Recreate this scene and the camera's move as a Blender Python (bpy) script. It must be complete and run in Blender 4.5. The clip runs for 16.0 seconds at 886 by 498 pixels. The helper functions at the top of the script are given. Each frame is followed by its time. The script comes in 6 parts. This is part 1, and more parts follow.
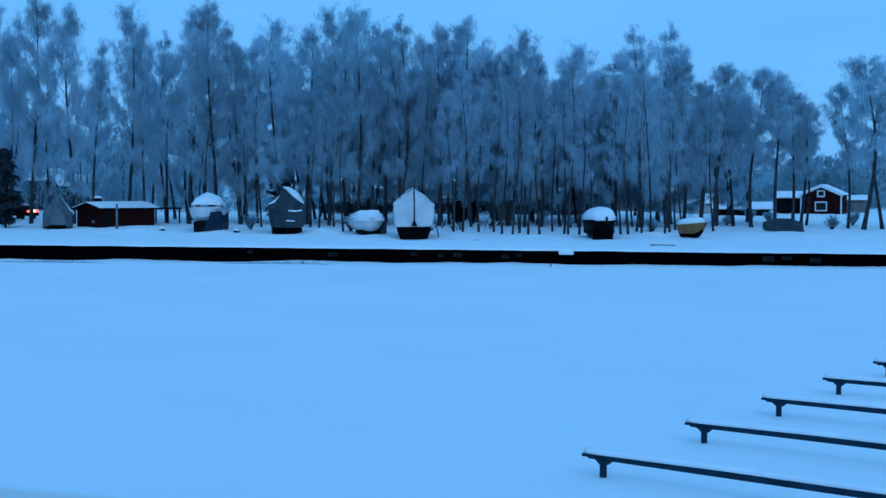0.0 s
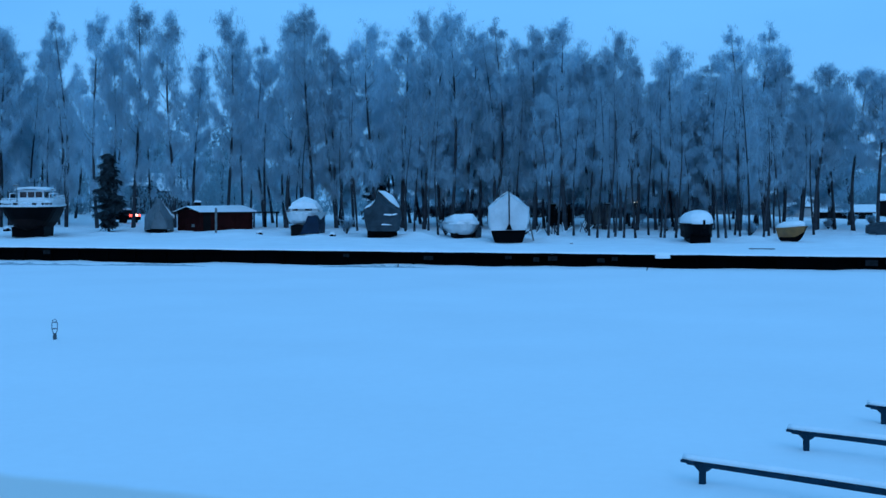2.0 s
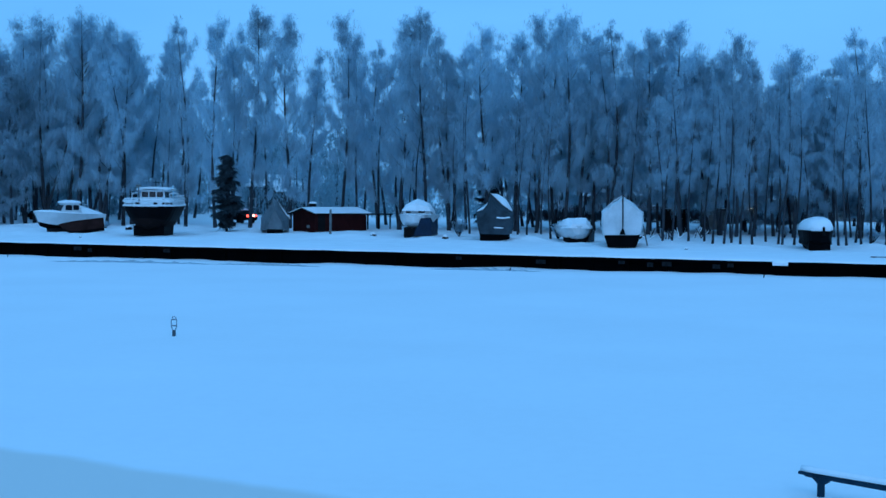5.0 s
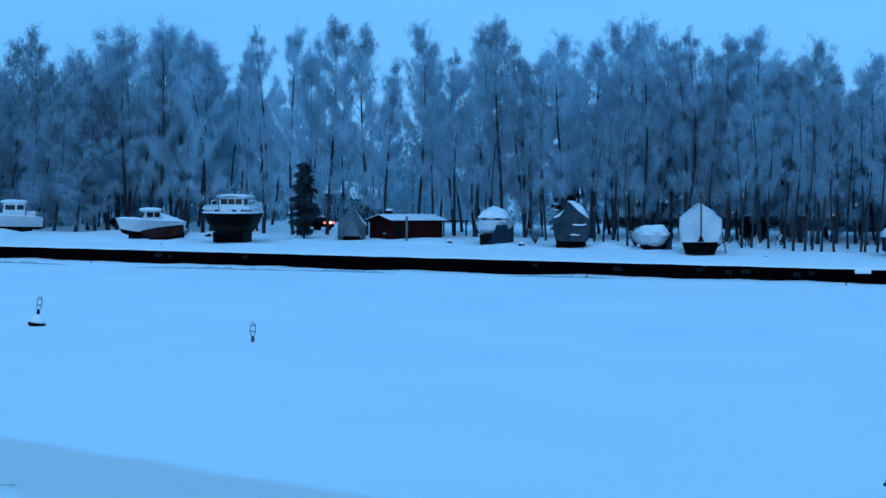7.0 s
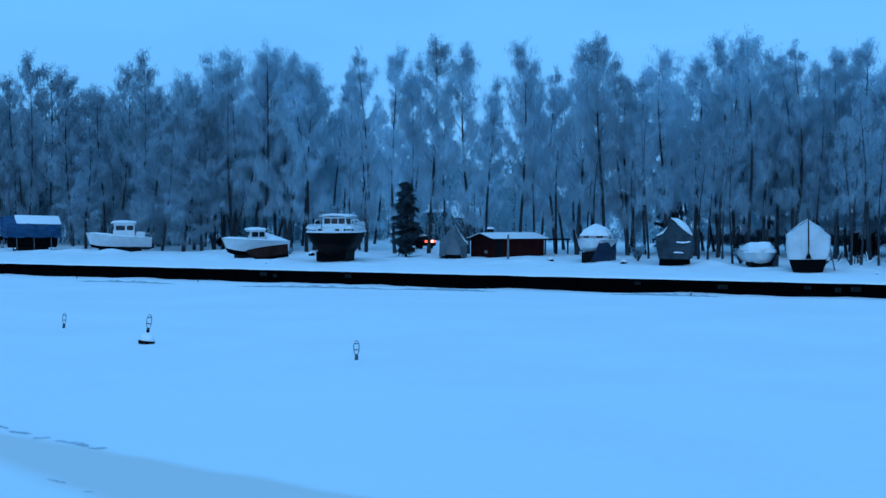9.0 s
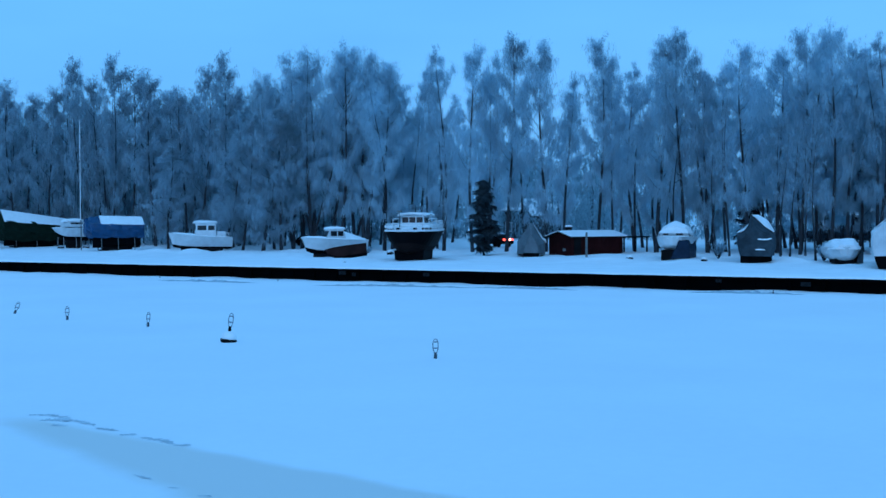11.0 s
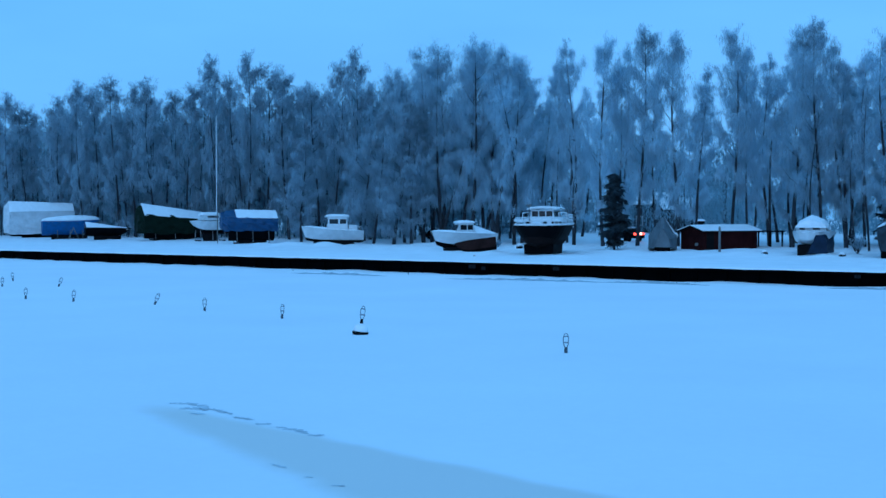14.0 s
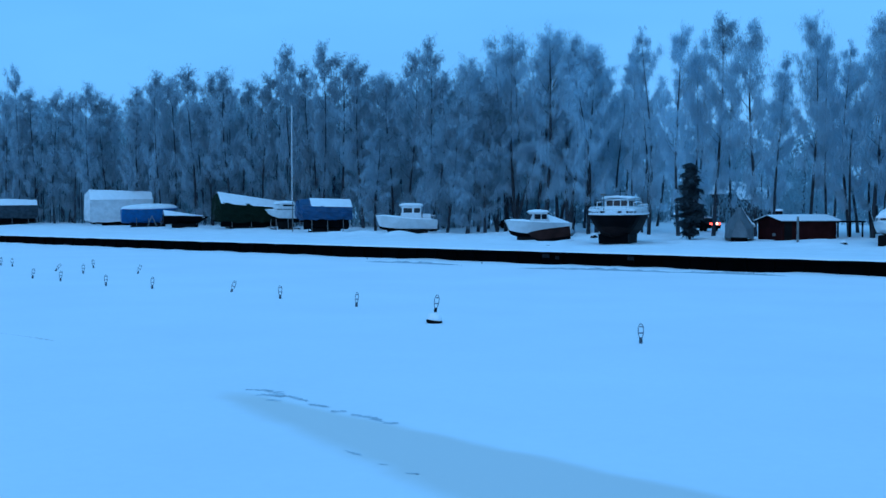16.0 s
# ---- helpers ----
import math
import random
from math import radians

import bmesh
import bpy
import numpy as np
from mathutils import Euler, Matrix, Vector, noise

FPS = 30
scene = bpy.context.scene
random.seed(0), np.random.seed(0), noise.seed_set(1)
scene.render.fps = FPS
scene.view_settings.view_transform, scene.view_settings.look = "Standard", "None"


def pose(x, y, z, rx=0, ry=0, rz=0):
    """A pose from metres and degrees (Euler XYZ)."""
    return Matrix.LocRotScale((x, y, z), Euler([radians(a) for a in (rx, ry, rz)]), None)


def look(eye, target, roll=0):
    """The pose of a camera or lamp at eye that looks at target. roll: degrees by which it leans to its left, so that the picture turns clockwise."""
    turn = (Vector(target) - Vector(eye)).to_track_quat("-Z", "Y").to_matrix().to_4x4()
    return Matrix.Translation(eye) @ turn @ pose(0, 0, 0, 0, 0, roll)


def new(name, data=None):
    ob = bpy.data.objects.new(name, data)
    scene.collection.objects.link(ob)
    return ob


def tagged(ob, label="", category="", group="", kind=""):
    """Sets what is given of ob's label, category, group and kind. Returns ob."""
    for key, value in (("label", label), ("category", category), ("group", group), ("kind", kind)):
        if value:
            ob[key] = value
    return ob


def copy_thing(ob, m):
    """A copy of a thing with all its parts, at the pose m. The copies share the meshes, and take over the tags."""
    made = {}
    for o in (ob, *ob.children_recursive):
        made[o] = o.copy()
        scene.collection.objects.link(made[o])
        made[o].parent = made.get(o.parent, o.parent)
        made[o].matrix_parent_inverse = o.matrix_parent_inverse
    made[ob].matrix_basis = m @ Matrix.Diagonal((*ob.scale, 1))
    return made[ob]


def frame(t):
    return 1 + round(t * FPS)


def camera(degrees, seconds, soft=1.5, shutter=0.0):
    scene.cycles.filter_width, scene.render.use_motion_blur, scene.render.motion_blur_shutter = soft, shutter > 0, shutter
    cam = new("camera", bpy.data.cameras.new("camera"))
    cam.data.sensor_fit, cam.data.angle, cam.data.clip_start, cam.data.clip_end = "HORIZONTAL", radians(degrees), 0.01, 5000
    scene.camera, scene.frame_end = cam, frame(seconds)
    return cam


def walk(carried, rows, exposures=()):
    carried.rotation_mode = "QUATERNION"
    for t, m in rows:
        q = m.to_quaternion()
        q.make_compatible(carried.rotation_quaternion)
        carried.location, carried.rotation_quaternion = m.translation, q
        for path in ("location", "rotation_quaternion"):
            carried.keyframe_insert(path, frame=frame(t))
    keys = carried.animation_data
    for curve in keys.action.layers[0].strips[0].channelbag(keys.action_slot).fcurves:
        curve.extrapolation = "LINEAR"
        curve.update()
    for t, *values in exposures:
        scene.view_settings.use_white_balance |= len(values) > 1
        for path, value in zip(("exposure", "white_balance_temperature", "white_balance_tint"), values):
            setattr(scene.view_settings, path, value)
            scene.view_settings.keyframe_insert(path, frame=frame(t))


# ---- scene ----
# ---- camera and walk ----
cam = camera(38.34, 16.0, soft=1.5)
# seconds, x, y, z, yaw, pitch, roll
ROWS = [
    (0.0, 0.002, -0.000, 4.40, -0.269, -2.389, -0.012),
    (0.5, -0.008, -0.000, 4.40, 0.824, -2.273, 0.172),
    (1.0, -0.019, -0.000, 4.40, 2.114, -2.289, 0.211),
    (1.5, -0.030, -0.001, 4.40, 3.395, -2.296, 0.270),
    (2.0, -0.035, -0.001, 4.40, 3.967, -2.221, 0.127),
    (2.5, -0.041, -0.002, 4.40, 4.691, -2.148, -0.019),
    (3.0, -0.049, -0.002, 4.40, 5.541, -2.116, -0.040),
    (3.5, -0.057, -0.003, 4.40, 6.508, -2.069, 0.046),
    (4.0, -0.065, -0.004, 4.40, 7.449, -2.067, 0.003),
    (6.5, -0.100, -0.010, 4.40, 11.428, -1.957, -0.709),
    (7.0, -0.108, -0.012, 4.40, 12.408, -1.805, -0.422),
    (7.5, -0.116, -0.014, 4.40, 13.362, -1.648, -0.354),
    (8.0, -0.130, -0.017, 4.40, 14.995, -1.522, -0.373),
    (8.5, -0.139, -0.020, 4.40, 15.966, -1.207, 0.087),
    (9.0, -0.147, -0.022, 4.40, 16.941, -0.998, -0.085),
    (11.5, -0.183, -0.035, 4.40, 21.307, -1.145, 0.299),
    (12.0, -0.190, -0.038, 4.40, 22.269, -1.170, 0.189),
    (12.5, -0.199, -0.041, 4.40, 23.262, -1.083, 0.190),
    (13.0, -0.207, -0.045, 4.40, 24.323, -1.195, 0.362),
    (13.5, -0.217, -0.049, 4.40, 25.562, -1.259, 0.094),
    (14.0, -0.222, -0.052, 4.40, 26.221, -1.320, 0.166),
    (14.5, -0.229, -0.055, 4.40, 27.105, -1.237, 0.030),
    (15.0, -0.236, -0.059, 4.40, 28.137, -1.398, 0.349),
    (15.5, -0.241, -0.062, 4.40, 28.715, -1.553, 0.035),
    (16.0, -0.247, -0.065, 4.40, 29.522, -1.805, 0.013),
]
walk(cam, [(t, pose(x, y, z, 90 + pitch, roll, yaw)) for t, x, y, z, yaw, pitch, roll in ROWS],
     exposures=[(0.0, -0.12, 5200, 8), (7.0, -0.03, 5200, 8), (16.0, 0.0, 5200, 8)])

# ---- world and light ----
world = bpy.data.worlds.new("overcast_dusk")
scene.world = world
world.use_nodes = True
wn, wl = world.node_tree.nodes, world.node_tree.links
wn.clear()
w_out = wn.new("ShaderNodeOutputWorld")
w_bg = wn.new("ShaderNodeBackground")
w_sky = wn.new("ShaderNodeTexSky")
w_sky.sky_type = "NISHITA"
w_sky.sun_disc = False
w_sky.sun_elevation = radians(6)
w_sky.sun_rotation = radians(200)
w_gain = wn.new("ShaderNodeMix")
w_gain.data_type, w_gain.blend_type = "RGBA", "MULTIPLY"
w_gain.inputs[0].default_value = 1.0
w_gain.inputs[7].default_value = (0.10, 0.10, 0.10, 1)
w_co = wn.new("ShaderNodeTexCoord")
w_map = wn.new("ShaderNodeMapping")
w_map.inputs["Scale"].default_value = (1.2, 1.2, 5.0)
w_noise = wn.new("ShaderNodeTexNoise")
w_noise.inputs["Scale"].default_value = 2.2
w_noise.inputs["Detail"].default_value = 4.0
w_ramp = wn.new("ShaderNodeValToRGB")
w_ramp.color_ramp.elements[0].position = 0.32
w_ramp.color_ramp.elements[0].color = (0.194, 0.512, 0.90, 1)
w_ramp.color_ramp.elements[1].position = 0.68
w_ramp.color_ramp.elements[1].color = (0.229, 0.577, 1.0, 1)
w_mix = wn.new("ShaderNodeMix")
w_mix.data_type = "RGBA"
w_mix.inputs[0].default_value = 0.88
wl.new(w_co.outputs["Generated"], w_map.inputs["Vector"])
wl.new(w_map.outputs["Vector"], w_noise.inputs["Vector"])
wl.new(w_noise.outputs["Fac"], w_ramp.inputs["Fac"])
wl.new(w_sky.outputs["Color"], w_gain.inputs[6])
wl.new(w_gain.outputs[2], w_mix.inputs[6])
wl.new(w_ramp.outputs["Color"], w_mix.inputs[7])
wl.new(w_mix.outputs[2], w_bg.inputs["Color"])
wl.new(w_bg.outputs["Background"], w_out.inputs["Surface"])
w_bg.inputs["Strength"].default_value = 1.0

sun_data = bpy.data.lights.new("sun", "SUN")
sun_data.energy, sun_data.angle, sun_data.color = 0.5, radians(40), (0.62, 0.80, 1.0)
sun = new("sun", sun_data)
sun.matrix_world = look((30, -60, 70), (0, 30, 0))

# ---- yard frame: w along the quay, s away from it ----
QUAY = Vector((0.0, 84.0))
E1 = Vector((1.0, -0.256)).normalized()
E2 = Vector((-E1.y, E1.x))


def yard(w, s):
    return QUAY + E1 * w + E2 * s


def lerp_table(x, xs, ys):
    return float(np.interp(x, xs, ys))


def land_z(w, s):
    """Height of the snow on the land."""
    z = lerp_table(s, (0, 0.5, 1.5, 12, 35, 70, 120, 400), (0.98, 1.03, 1.06, 1.14, 1.55, 2.25, 2.7, 3.6))
    p = Vector((w * 0.22, s * 0.30, 0.0))
    if s > 1.0:
        z += (0.12 * noise.noise(p) + 0.09 * noise.noise(p * 2.7 + Vector((7, 3, 0))) + 0.09 * noise.noise(p * 5.0)) * min(1.0, (s - 1.0) / 6)
    for mw, ms, mr, mh in MOUNDS:
        d2 = ((w - mw) / mr) ** 2 + ((s - ms) / (mr * 0.8)) ** 2
        if d2 < 6:
            z += mh * math.exp(-d2)
    return z


MOUNDS = [(-14.6, 18.5, 1.3, 0.55), (-92.5, 22.5, 2.0, 0.50), (-86.0, 22.0, 2.2, 0.55), (-57.0, 21.0, 1.5, 0.40),
          (-46.0, 27.0, 2.0, 0.25), (-24.5, 20.5, 1.2, 0.20), (-66.0, 24.0, 2.5, 0.30), (-76.0, 30.0, 3.0, 0.3),
          (12.5, 19.0, 1.4, 0.25), (-35.0, 27.5, 1.6, 0.2),
          (-62.0, 13.0, 2.6, 0.25), (-54.0, 12.5, 2.0, 0.22), (-69.0, 19.0, 2.4, 0.35), (-97.0, 22.0, 2.4, 0.35), (-31.0, 18.5, 1.8, 0.28),
          (-22.5, 16.0, 1.5, 0.25), (-2.0, 15.5, 1.8, 0.28), (4.5, 14.5, 2.2, 0.22), (-73.0, 17.0, 1.6, 0.3), (-45.5, 20.0, 1.4, 0.22)]


def spot(w, s, rz=None, turn=0.0, dz=0.0):
    """A pose on the snow; with no rz it faces the viewer's side."""
    p = yard(w, s)
    if rz is None:
        rz = math.degrees(math.atan2(-p.x, p.y))
    return pose(p.x, p.y, land_z(w, s) + dz, 0, 0, rz + turn)


# ---- materials ----
def material(name, colour, rough=0.7, metal=0.0, spread=0.15, scale=6.0, fine=60.0, bump=0.15, dist=0.02, tint=None, by_object=0.0, island=0.0, gloss=0.5):
    """A principled surface with broad and fine variation and a fine relief."""
    m = bpy.data.materials.new(name)
    m.use_nodes = True
    n, l = m.node_tree.nodes, m.node_tree.links
    b = n["Principled BSDF"]
    b.inputs["Roughness"].default_value, b.inputs["Metallic"].default_value = rough, metal
    b.inputs["Specular IOR Level"].default_value = gloss
    co = n.new("ShaderNodeTexCoord")
    broad, grain = n.new("ShaderNodeTexNoise"), n.new("ShaderNodeTexNoise")
    broad.inputs["Scale"].default_value, broad.inputs["Detail"].default_value = scale, 5
    grain.inputs["Scale"].default_value, grain.inputs["Detail"].default_value = fine, 3
    l.new(co.outputs["Object"], broad.inputs["Vector"])
    l.new(co.outputs["Object"], grain.inputs["Vector"])
    add = n.new("ShaderNodeMath")
    add.operation = "MULTIPLY_ADD"
    add.inputs[1].default_value = 0.35
    l.new(grain.outputs["Fac"], add.inputs[0])
    l.new(broad.outputs["Fac"], add.inputs[2])
    last = add.outputs[0]
    if by_object:
        info, more = n.new("ShaderNodeObjectInfo"), n.new("ShaderNodeMath")
        more.operation, more.inputs[1].default_value = "MULTIPLY_ADD", by_object
        l.new(info.outputs["Random"], more.inputs[0])
        l.new(last, more.inputs[2])
        last = more.outputs[0]
    if island:
        geo, more = n.new("ShaderNodeNewGeometry"), n.new("ShaderNodeMath")
        more.operation, more.inputs[1].default_value = "MULTIPLY_ADD", island
        l.new(geo.outputs["Random Per Island"], more.inputs[0])
        l.new(last, more.inputs[2])
        last = more.outputs[0]
    ramp = n.new("ShaderNodeValToRGB")
    lo = [c * (1 - spread * 1.6) for c in colour]
    hi = [min(1.0, c * (1 + spread)) for c in (tint or colour)]
    ramp.color_ramp.elements[0].position, ramp.color_ramp.elements[0].color = 0.38, (*lo, 1)
    ramp.color_ramp.elements[1].position, ramp.color_ramp.elements[1].color = 0.95 + by_object + island, (*hi, 1)
    l.new(last, ramp.inputs["Fac"])
    l.new(ramp.outputs["Color"], b.inputs["Base Color"])
    if bump:
        bp = n.new("ShaderNodeBump")
        bp.inputs["Strength"].default_value, bp.inputs["Distance"].default_value = bump, dist
        l.new(last, bp.inputs["Height"])
        l.new(bp.outputs["Normal"], b.inputs["Normal"])
    return m


def ice_material():
    """Wind-smoothed snow on ice, with a wedge of grey wet slush that froze again."""
    m = material("ice_snow", (0.86, 0.87, 0.88), 0.75, spread=0.03, scale=0.12, fine=3.0, bump=0.12, dist=0.05)
    n, l = m.node_tree.nodes, m.node_tree.links
    b = n["Principled BSDF"]
    clean = b.inputs["Base Color"].links[0].from_socket
    geo = n.new("ShaderNodeNewGeometry")
    wob = n.new("ShaderNodeTexNoise")
    wob.inputs["Scale"].default_value, wob.inputs["Detail"].default_value = 0.55, 6
    l.new(geo.outputs["Position"], wob.inputs["Vector"])

    def side(point, along, sign, soft, rag):
        normal = Vector((-along[1], along[0], 0)).normalized() * sign
        dot = n.new("ShaderNodeVectorMath")
        dot.operation = "DOT_PRODUCT"
        dot.inputs[1].default_value = normal
        l.new(geo.outputs["Position"], dot.inputs[0])
        sub = n.new("ShaderNodeMath")
        sub.operation, sub.inputs[1].default_value = "SUBTRACT", normal.dot(Vector((*point, 0)))
        l.new(dot.outputs["Value"], sub.inputs[0])
        rg = n.new("ShaderNodeMath")
        rg.operation, rg.inputs[1].default_value = "MULTIPLY_ADD", rag
        l.new(wob.outputs["Fac"], rg.inputs[0])
        l.new(sub.outputs[0], rg.inputs[2])
        mr = n.new("ShaderNodeMapRange")
        mr.interpolation_type = "SMOOTHSTEP"
        mr.inputs["From Min"].default_value, mr.inputs["From Max"].default_value = rag * 0.5, rag * 0.5 + soft
        l.new(rg.outputs[0], mr.inputs["Value"])
        return mr.outputs[0]

    far = side((-19.8, 24.5), (14.8, -5.75), -1, 0.5, 0.5)
    near = side((-16.1, 20.55), (5.93, -3.92), 1, 0.8, 0.6)
    tip = side((-20.3, 24.7), (5.75, 14.8), -1, 2.5, 0.6)
    wedge = n.new("ShaderNodeMath")
    wedge.operation = "MULTIPLY"
    l.new(tip, wedge.inputs[0])
    l.new(near, wedge.inputs[1])
    both = n.new("ShaderNodeMath")
    both.operation = "MULTIPLY"
    l.new(far, both.inputs[0])
    l.new(wedge.outputs[0], both.inputs[1])
    fac = n.new("ShaderNodeMath")
    fac.operation, fac.inputs[1].default_value = "MULTIPLY", 0.85
    l.new(both.outputs[0], fac.inputs[0])
    mix = n.new("ShaderNodeMix")
    mix.data_type = "RGBA"
    mix.inputs[7].default_value = (0.70, 0.67, 0.61, 1)
    l.new(fac.outputs[0], mix.inputs[0])
    l.new(clean, mix.inputs[6])
    l.new(mix.outputs[2], b.inputs["Base Color"])
    return m


def lit_through(m, share):
    """Thin frosted twigs pass part of the light on."""
    n, l = m.node_tree.nodes, m.node_tree.links
    b, out = n["Principled BSDF"], n["Material Output"]
    trans, mix = n.new("ShaderNodeBsdfTranslucent"), n.new("ShaderNodeMixShader")
    l.new(b.inputs["Base Color"].links[0].from_socket, trans.inputs["Color"])
    mix.inputs[0].default_value = share
    l.new(b.outputs["BSDF"], mix.inputs[1])
    l.new(trans.outputs["BSDF"], mix.inputs[2])
    l.new(mix.outputs["Shader"], out.inputs["Surface"])
    return m


SNOW = material("snow", (0.86, 0.87, 0.88), 0.8, spread=0.04, scale=0.5, fine=9.0, bump=0.2, dist=0.06)
CAP = material("snow_cap", (0.86, 0.87, 0.88), 0.8, spread=0.05, scale=1.5, fine=12.0, bump=0.25, dist=0.04)
ICE = ice_material()
LEDGE = material("ledge_ice", (0.40, 0.45, 0.49), 0.5, spread=0.3, scale=2.5, fine=18.0)
DAMP = material("damp_ice", (0.54, 0.58, 0.61), 0.5, spread=0.3, scale=2.5, fine=18.0)
SLUSH = material("grey_ice", (0.66, 0.66, 0.64), 0.5, spread=0.2, scale=1.5, fine=14.0)
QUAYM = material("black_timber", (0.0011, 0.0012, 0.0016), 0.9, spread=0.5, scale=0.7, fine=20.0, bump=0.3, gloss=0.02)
FENDER = material("frosted_fender", (0.014, 0.015, 0.017), 0.8, spread=0.5, scale=3.0, fine=30.0, gloss=0.08)
BARK = material("birch_bark", (0.014, 0.0145, 0.017), 0.9, spread=0.4, scale=1.4, fine=9.0, bump=0.3, tint=(0.038, 0.040, 0.046), by_object=0.3, gloss=0.08)
# frost white plus a blue tint that carries the haze over the stand
FROST = lit_through(material("hazy_frosted_twigs", (0.425, 0.50, 0.555), 0.9, spread=0.12, scale=0.35, fine=1.5, bump=0.0, tint=(0.55, 0.645, 0.705), by_object=0.3, island=0.1, gloss=0.1), 0.6)
# darker copy of the frosted twigs: self-shade of dense crowns put into the colour
SHADE_FROST = lit_through(material("shaded_twigs", (0.325, 0.385, 0.43), 0.9, spread=0.15, scale=0.35, fine=1.5, bump=0.0, tint=(0.43, 0.505, 0.56), by_object=0.2, island=0.1, gloss=0.1), 0.6)
# darker and bluer still: shade and haze of the far woods, in the colour
FARSHADE = lit_through(material("far_shaded_twigs", (0.245, 0.32, 0.36), 0.9, spread=0.15, scale=0.06, fine=1.0, bump=0.0, tint=(0.335, 0.44, 0.49), island=0.1, gloss=0.1), 0.6)
NEEDLE = material("spruce_needles", (0.018, 0.027, 0.031), 0.9, spread=0.3, scale=2.0, fine=20.0, bump=0.0, tint=(0.05, 0.065, 0.075), island=0.3, gloss=0.08)
HEDGE = material("hedge_twigs", (0.07, 0.09, 0.105), 0.9, spread=0.3, scale=2.0, fine=20.0, bump=0.0, tint=(0.12, 0.15, 0.18), island=0.3, gloss=0.1)
RED = material("red_ochre_boards", (0.027, 0.0052, 0.0050), 0.85, spread=0.35, scale=1.2, fine=25.0, bump=0.3, by_object=0.2, gloss=0.08)
DARKWOOD = material("dark_boards", (0.008, 0.0075, 0.008), 0.85, spread=0.35, scale=1.2, fine=25.0, bump=0.3, gloss=0.08)
GREYWOOD = material("grey_boards", (0.16, 0.16, 0.155), 0.85, spread=0.3, scale=1.5, fine=25.0, bump=0.3)
DIMWALL = material("dim_boards", (0.08, 0.085, 0.095), 0.9, spread=0.25, scale=1.0, fine=20.0, gloss=0.1)
TARP_NAVY = material("navy_tarpaulin", (0.008, 0.020, 0.045), 0.6, spread=0.3, scale=1.4, fine=14.0, bump=0.5, dist=0.05, gloss=0.2)
PALEWALL = material("pale_render", (0.42, 0.41, 0.40), 0.85, spread=0.2, scale=1.0, fine=20.0)
WHITEPAINT = material("white_paint", (0.72, 0.73, 0.74), 0.5, spread=0.08, scale=2.0, fine=30.0, bump=0.05)
GEL = material("white_hull", (0.62, 0.64, 0.65), 0.35, spread=0.12, scale=1.2, fine=20.0, bump=0.05)
NAVY = material("dark_hull", (0.0025, 0.0026, 0.0034), 0.55, spread=0.4, scale=1.0, fine=20.0, bump=0.1, gloss=0.03)
MAROON = material("dark_red_bottom", (0.009, 0.005, 0.005), 0.8, spread=0.35, scale=1.0, fine=20.0, bump=0.1, gloss=0.08)
YELLOW = material("ochre_hull", (0.24, 0.11, 0.022), 0.5, spread=0.3, scale=1.5, fine=20.0, bump=0.1)
RUST = material("rust_brown_hull", (0.030, 0.013, 0.011), 0.7, spread=0.35, scale=1.2, fine=20.0, gloss=0.08)
GLASS = material("dark_window", (0.012, 0.014, 0.018), 0.15, spread=0.2, scale=1.0, fine=5.0, bump=0.0)
STEEL = material("galvanised_steel", (0.32, 0.33, 0.34), 0.45, metal=0.8, spread=0.2, scale=3.0, fine=40.0)
BOOMM = material("dark_boom_steel", (0.018, 0.040, 0.066), 0.6, metal=0.3, spread=0.35, scale=2.5, fine=40.0, bump=0.2, gloss=0.08)
TARP_GREY = material("grey_tarpaulin", (0.11, 0.13, 0.145), 0.6, spread=0.25, scale=1.6, fine=14.0, bump=0.5, dist=0.05)
TARP_DARK = material("dark_tarpaulin", (0.042, 0.056, 0.068), 0.55, spread=0.35, scale=1.4, fine=14.0, bump=0.5, dist=0.05, gloss=0.08)
TARP_WHITE = material("white_tarpaulin", (0.60, 0.61, 0.62), 0.6, spread=0.15, scale=1.2, fine=12.0, bump=0.5, dist=0.06)
TARP_BLUE = material("blue_tarpaulin", (0.008, 0.048, 0.130), 0.5, spread=0.25, scale=1.3, fine=12.0, bump=0.5, dist=0.06)
TARP_BRIGHT = material("bright_blue_tarpaulin", (0.010, 0.080, 0.240), 0.5, spread=0.25, scale=1.3, fine=12.0, bump=0.5, dist=0.06)
TARP_GREEN = material("green_tarpaulin", (0.006, 0.014, 0.008), 0.6, spread=0.35, scale=1.3, fine=12.0, bump=0.5, dist=0.06, gloss=0.08)
STUB = material("weathered_stub", (0.06, 0.075, 0.09), 0.6, spread=0.3, scale=6.0, fine=40.0)
PLASTIC = material("grey_plastic", (0.20, 0.225, 0.25), 0.5, spread=0.2, scale=6.0, fine=40.0)
BLACK = material("black_rubber", (0.004, 0.004, 0.0045), 0.7, spread=0.3, scale=6.0, fine=40.0, gloss=0.08)


def glow(name, colour, strength):
    m = bpy.data.materials.new(name)
    m.use_nodes = True
    b = m.node_tree.nodes["Principled BSDF"]
    b.inputs["Base Color"].default_value = (*colour, 1)
    b.inputs["Emission Color"].default_value = (*colour, 1)
    b.inputs["Emission Strength"].default_value = strength
    return m


# ---- mesh helpers ----
def mesh_of(name, bm, mat, smooth=False):
    me = bpy.data.meshes.new(name)
    bm.to_mesh(me)
    bm.free()
    for m in mat if isinstance(mat, (list, tuple)) else (mat,):
        me.materials.append(m)
    if smooth:
        me.polygons.foreach_set("use_smooth", [True] * len(me.polygons))
    return me


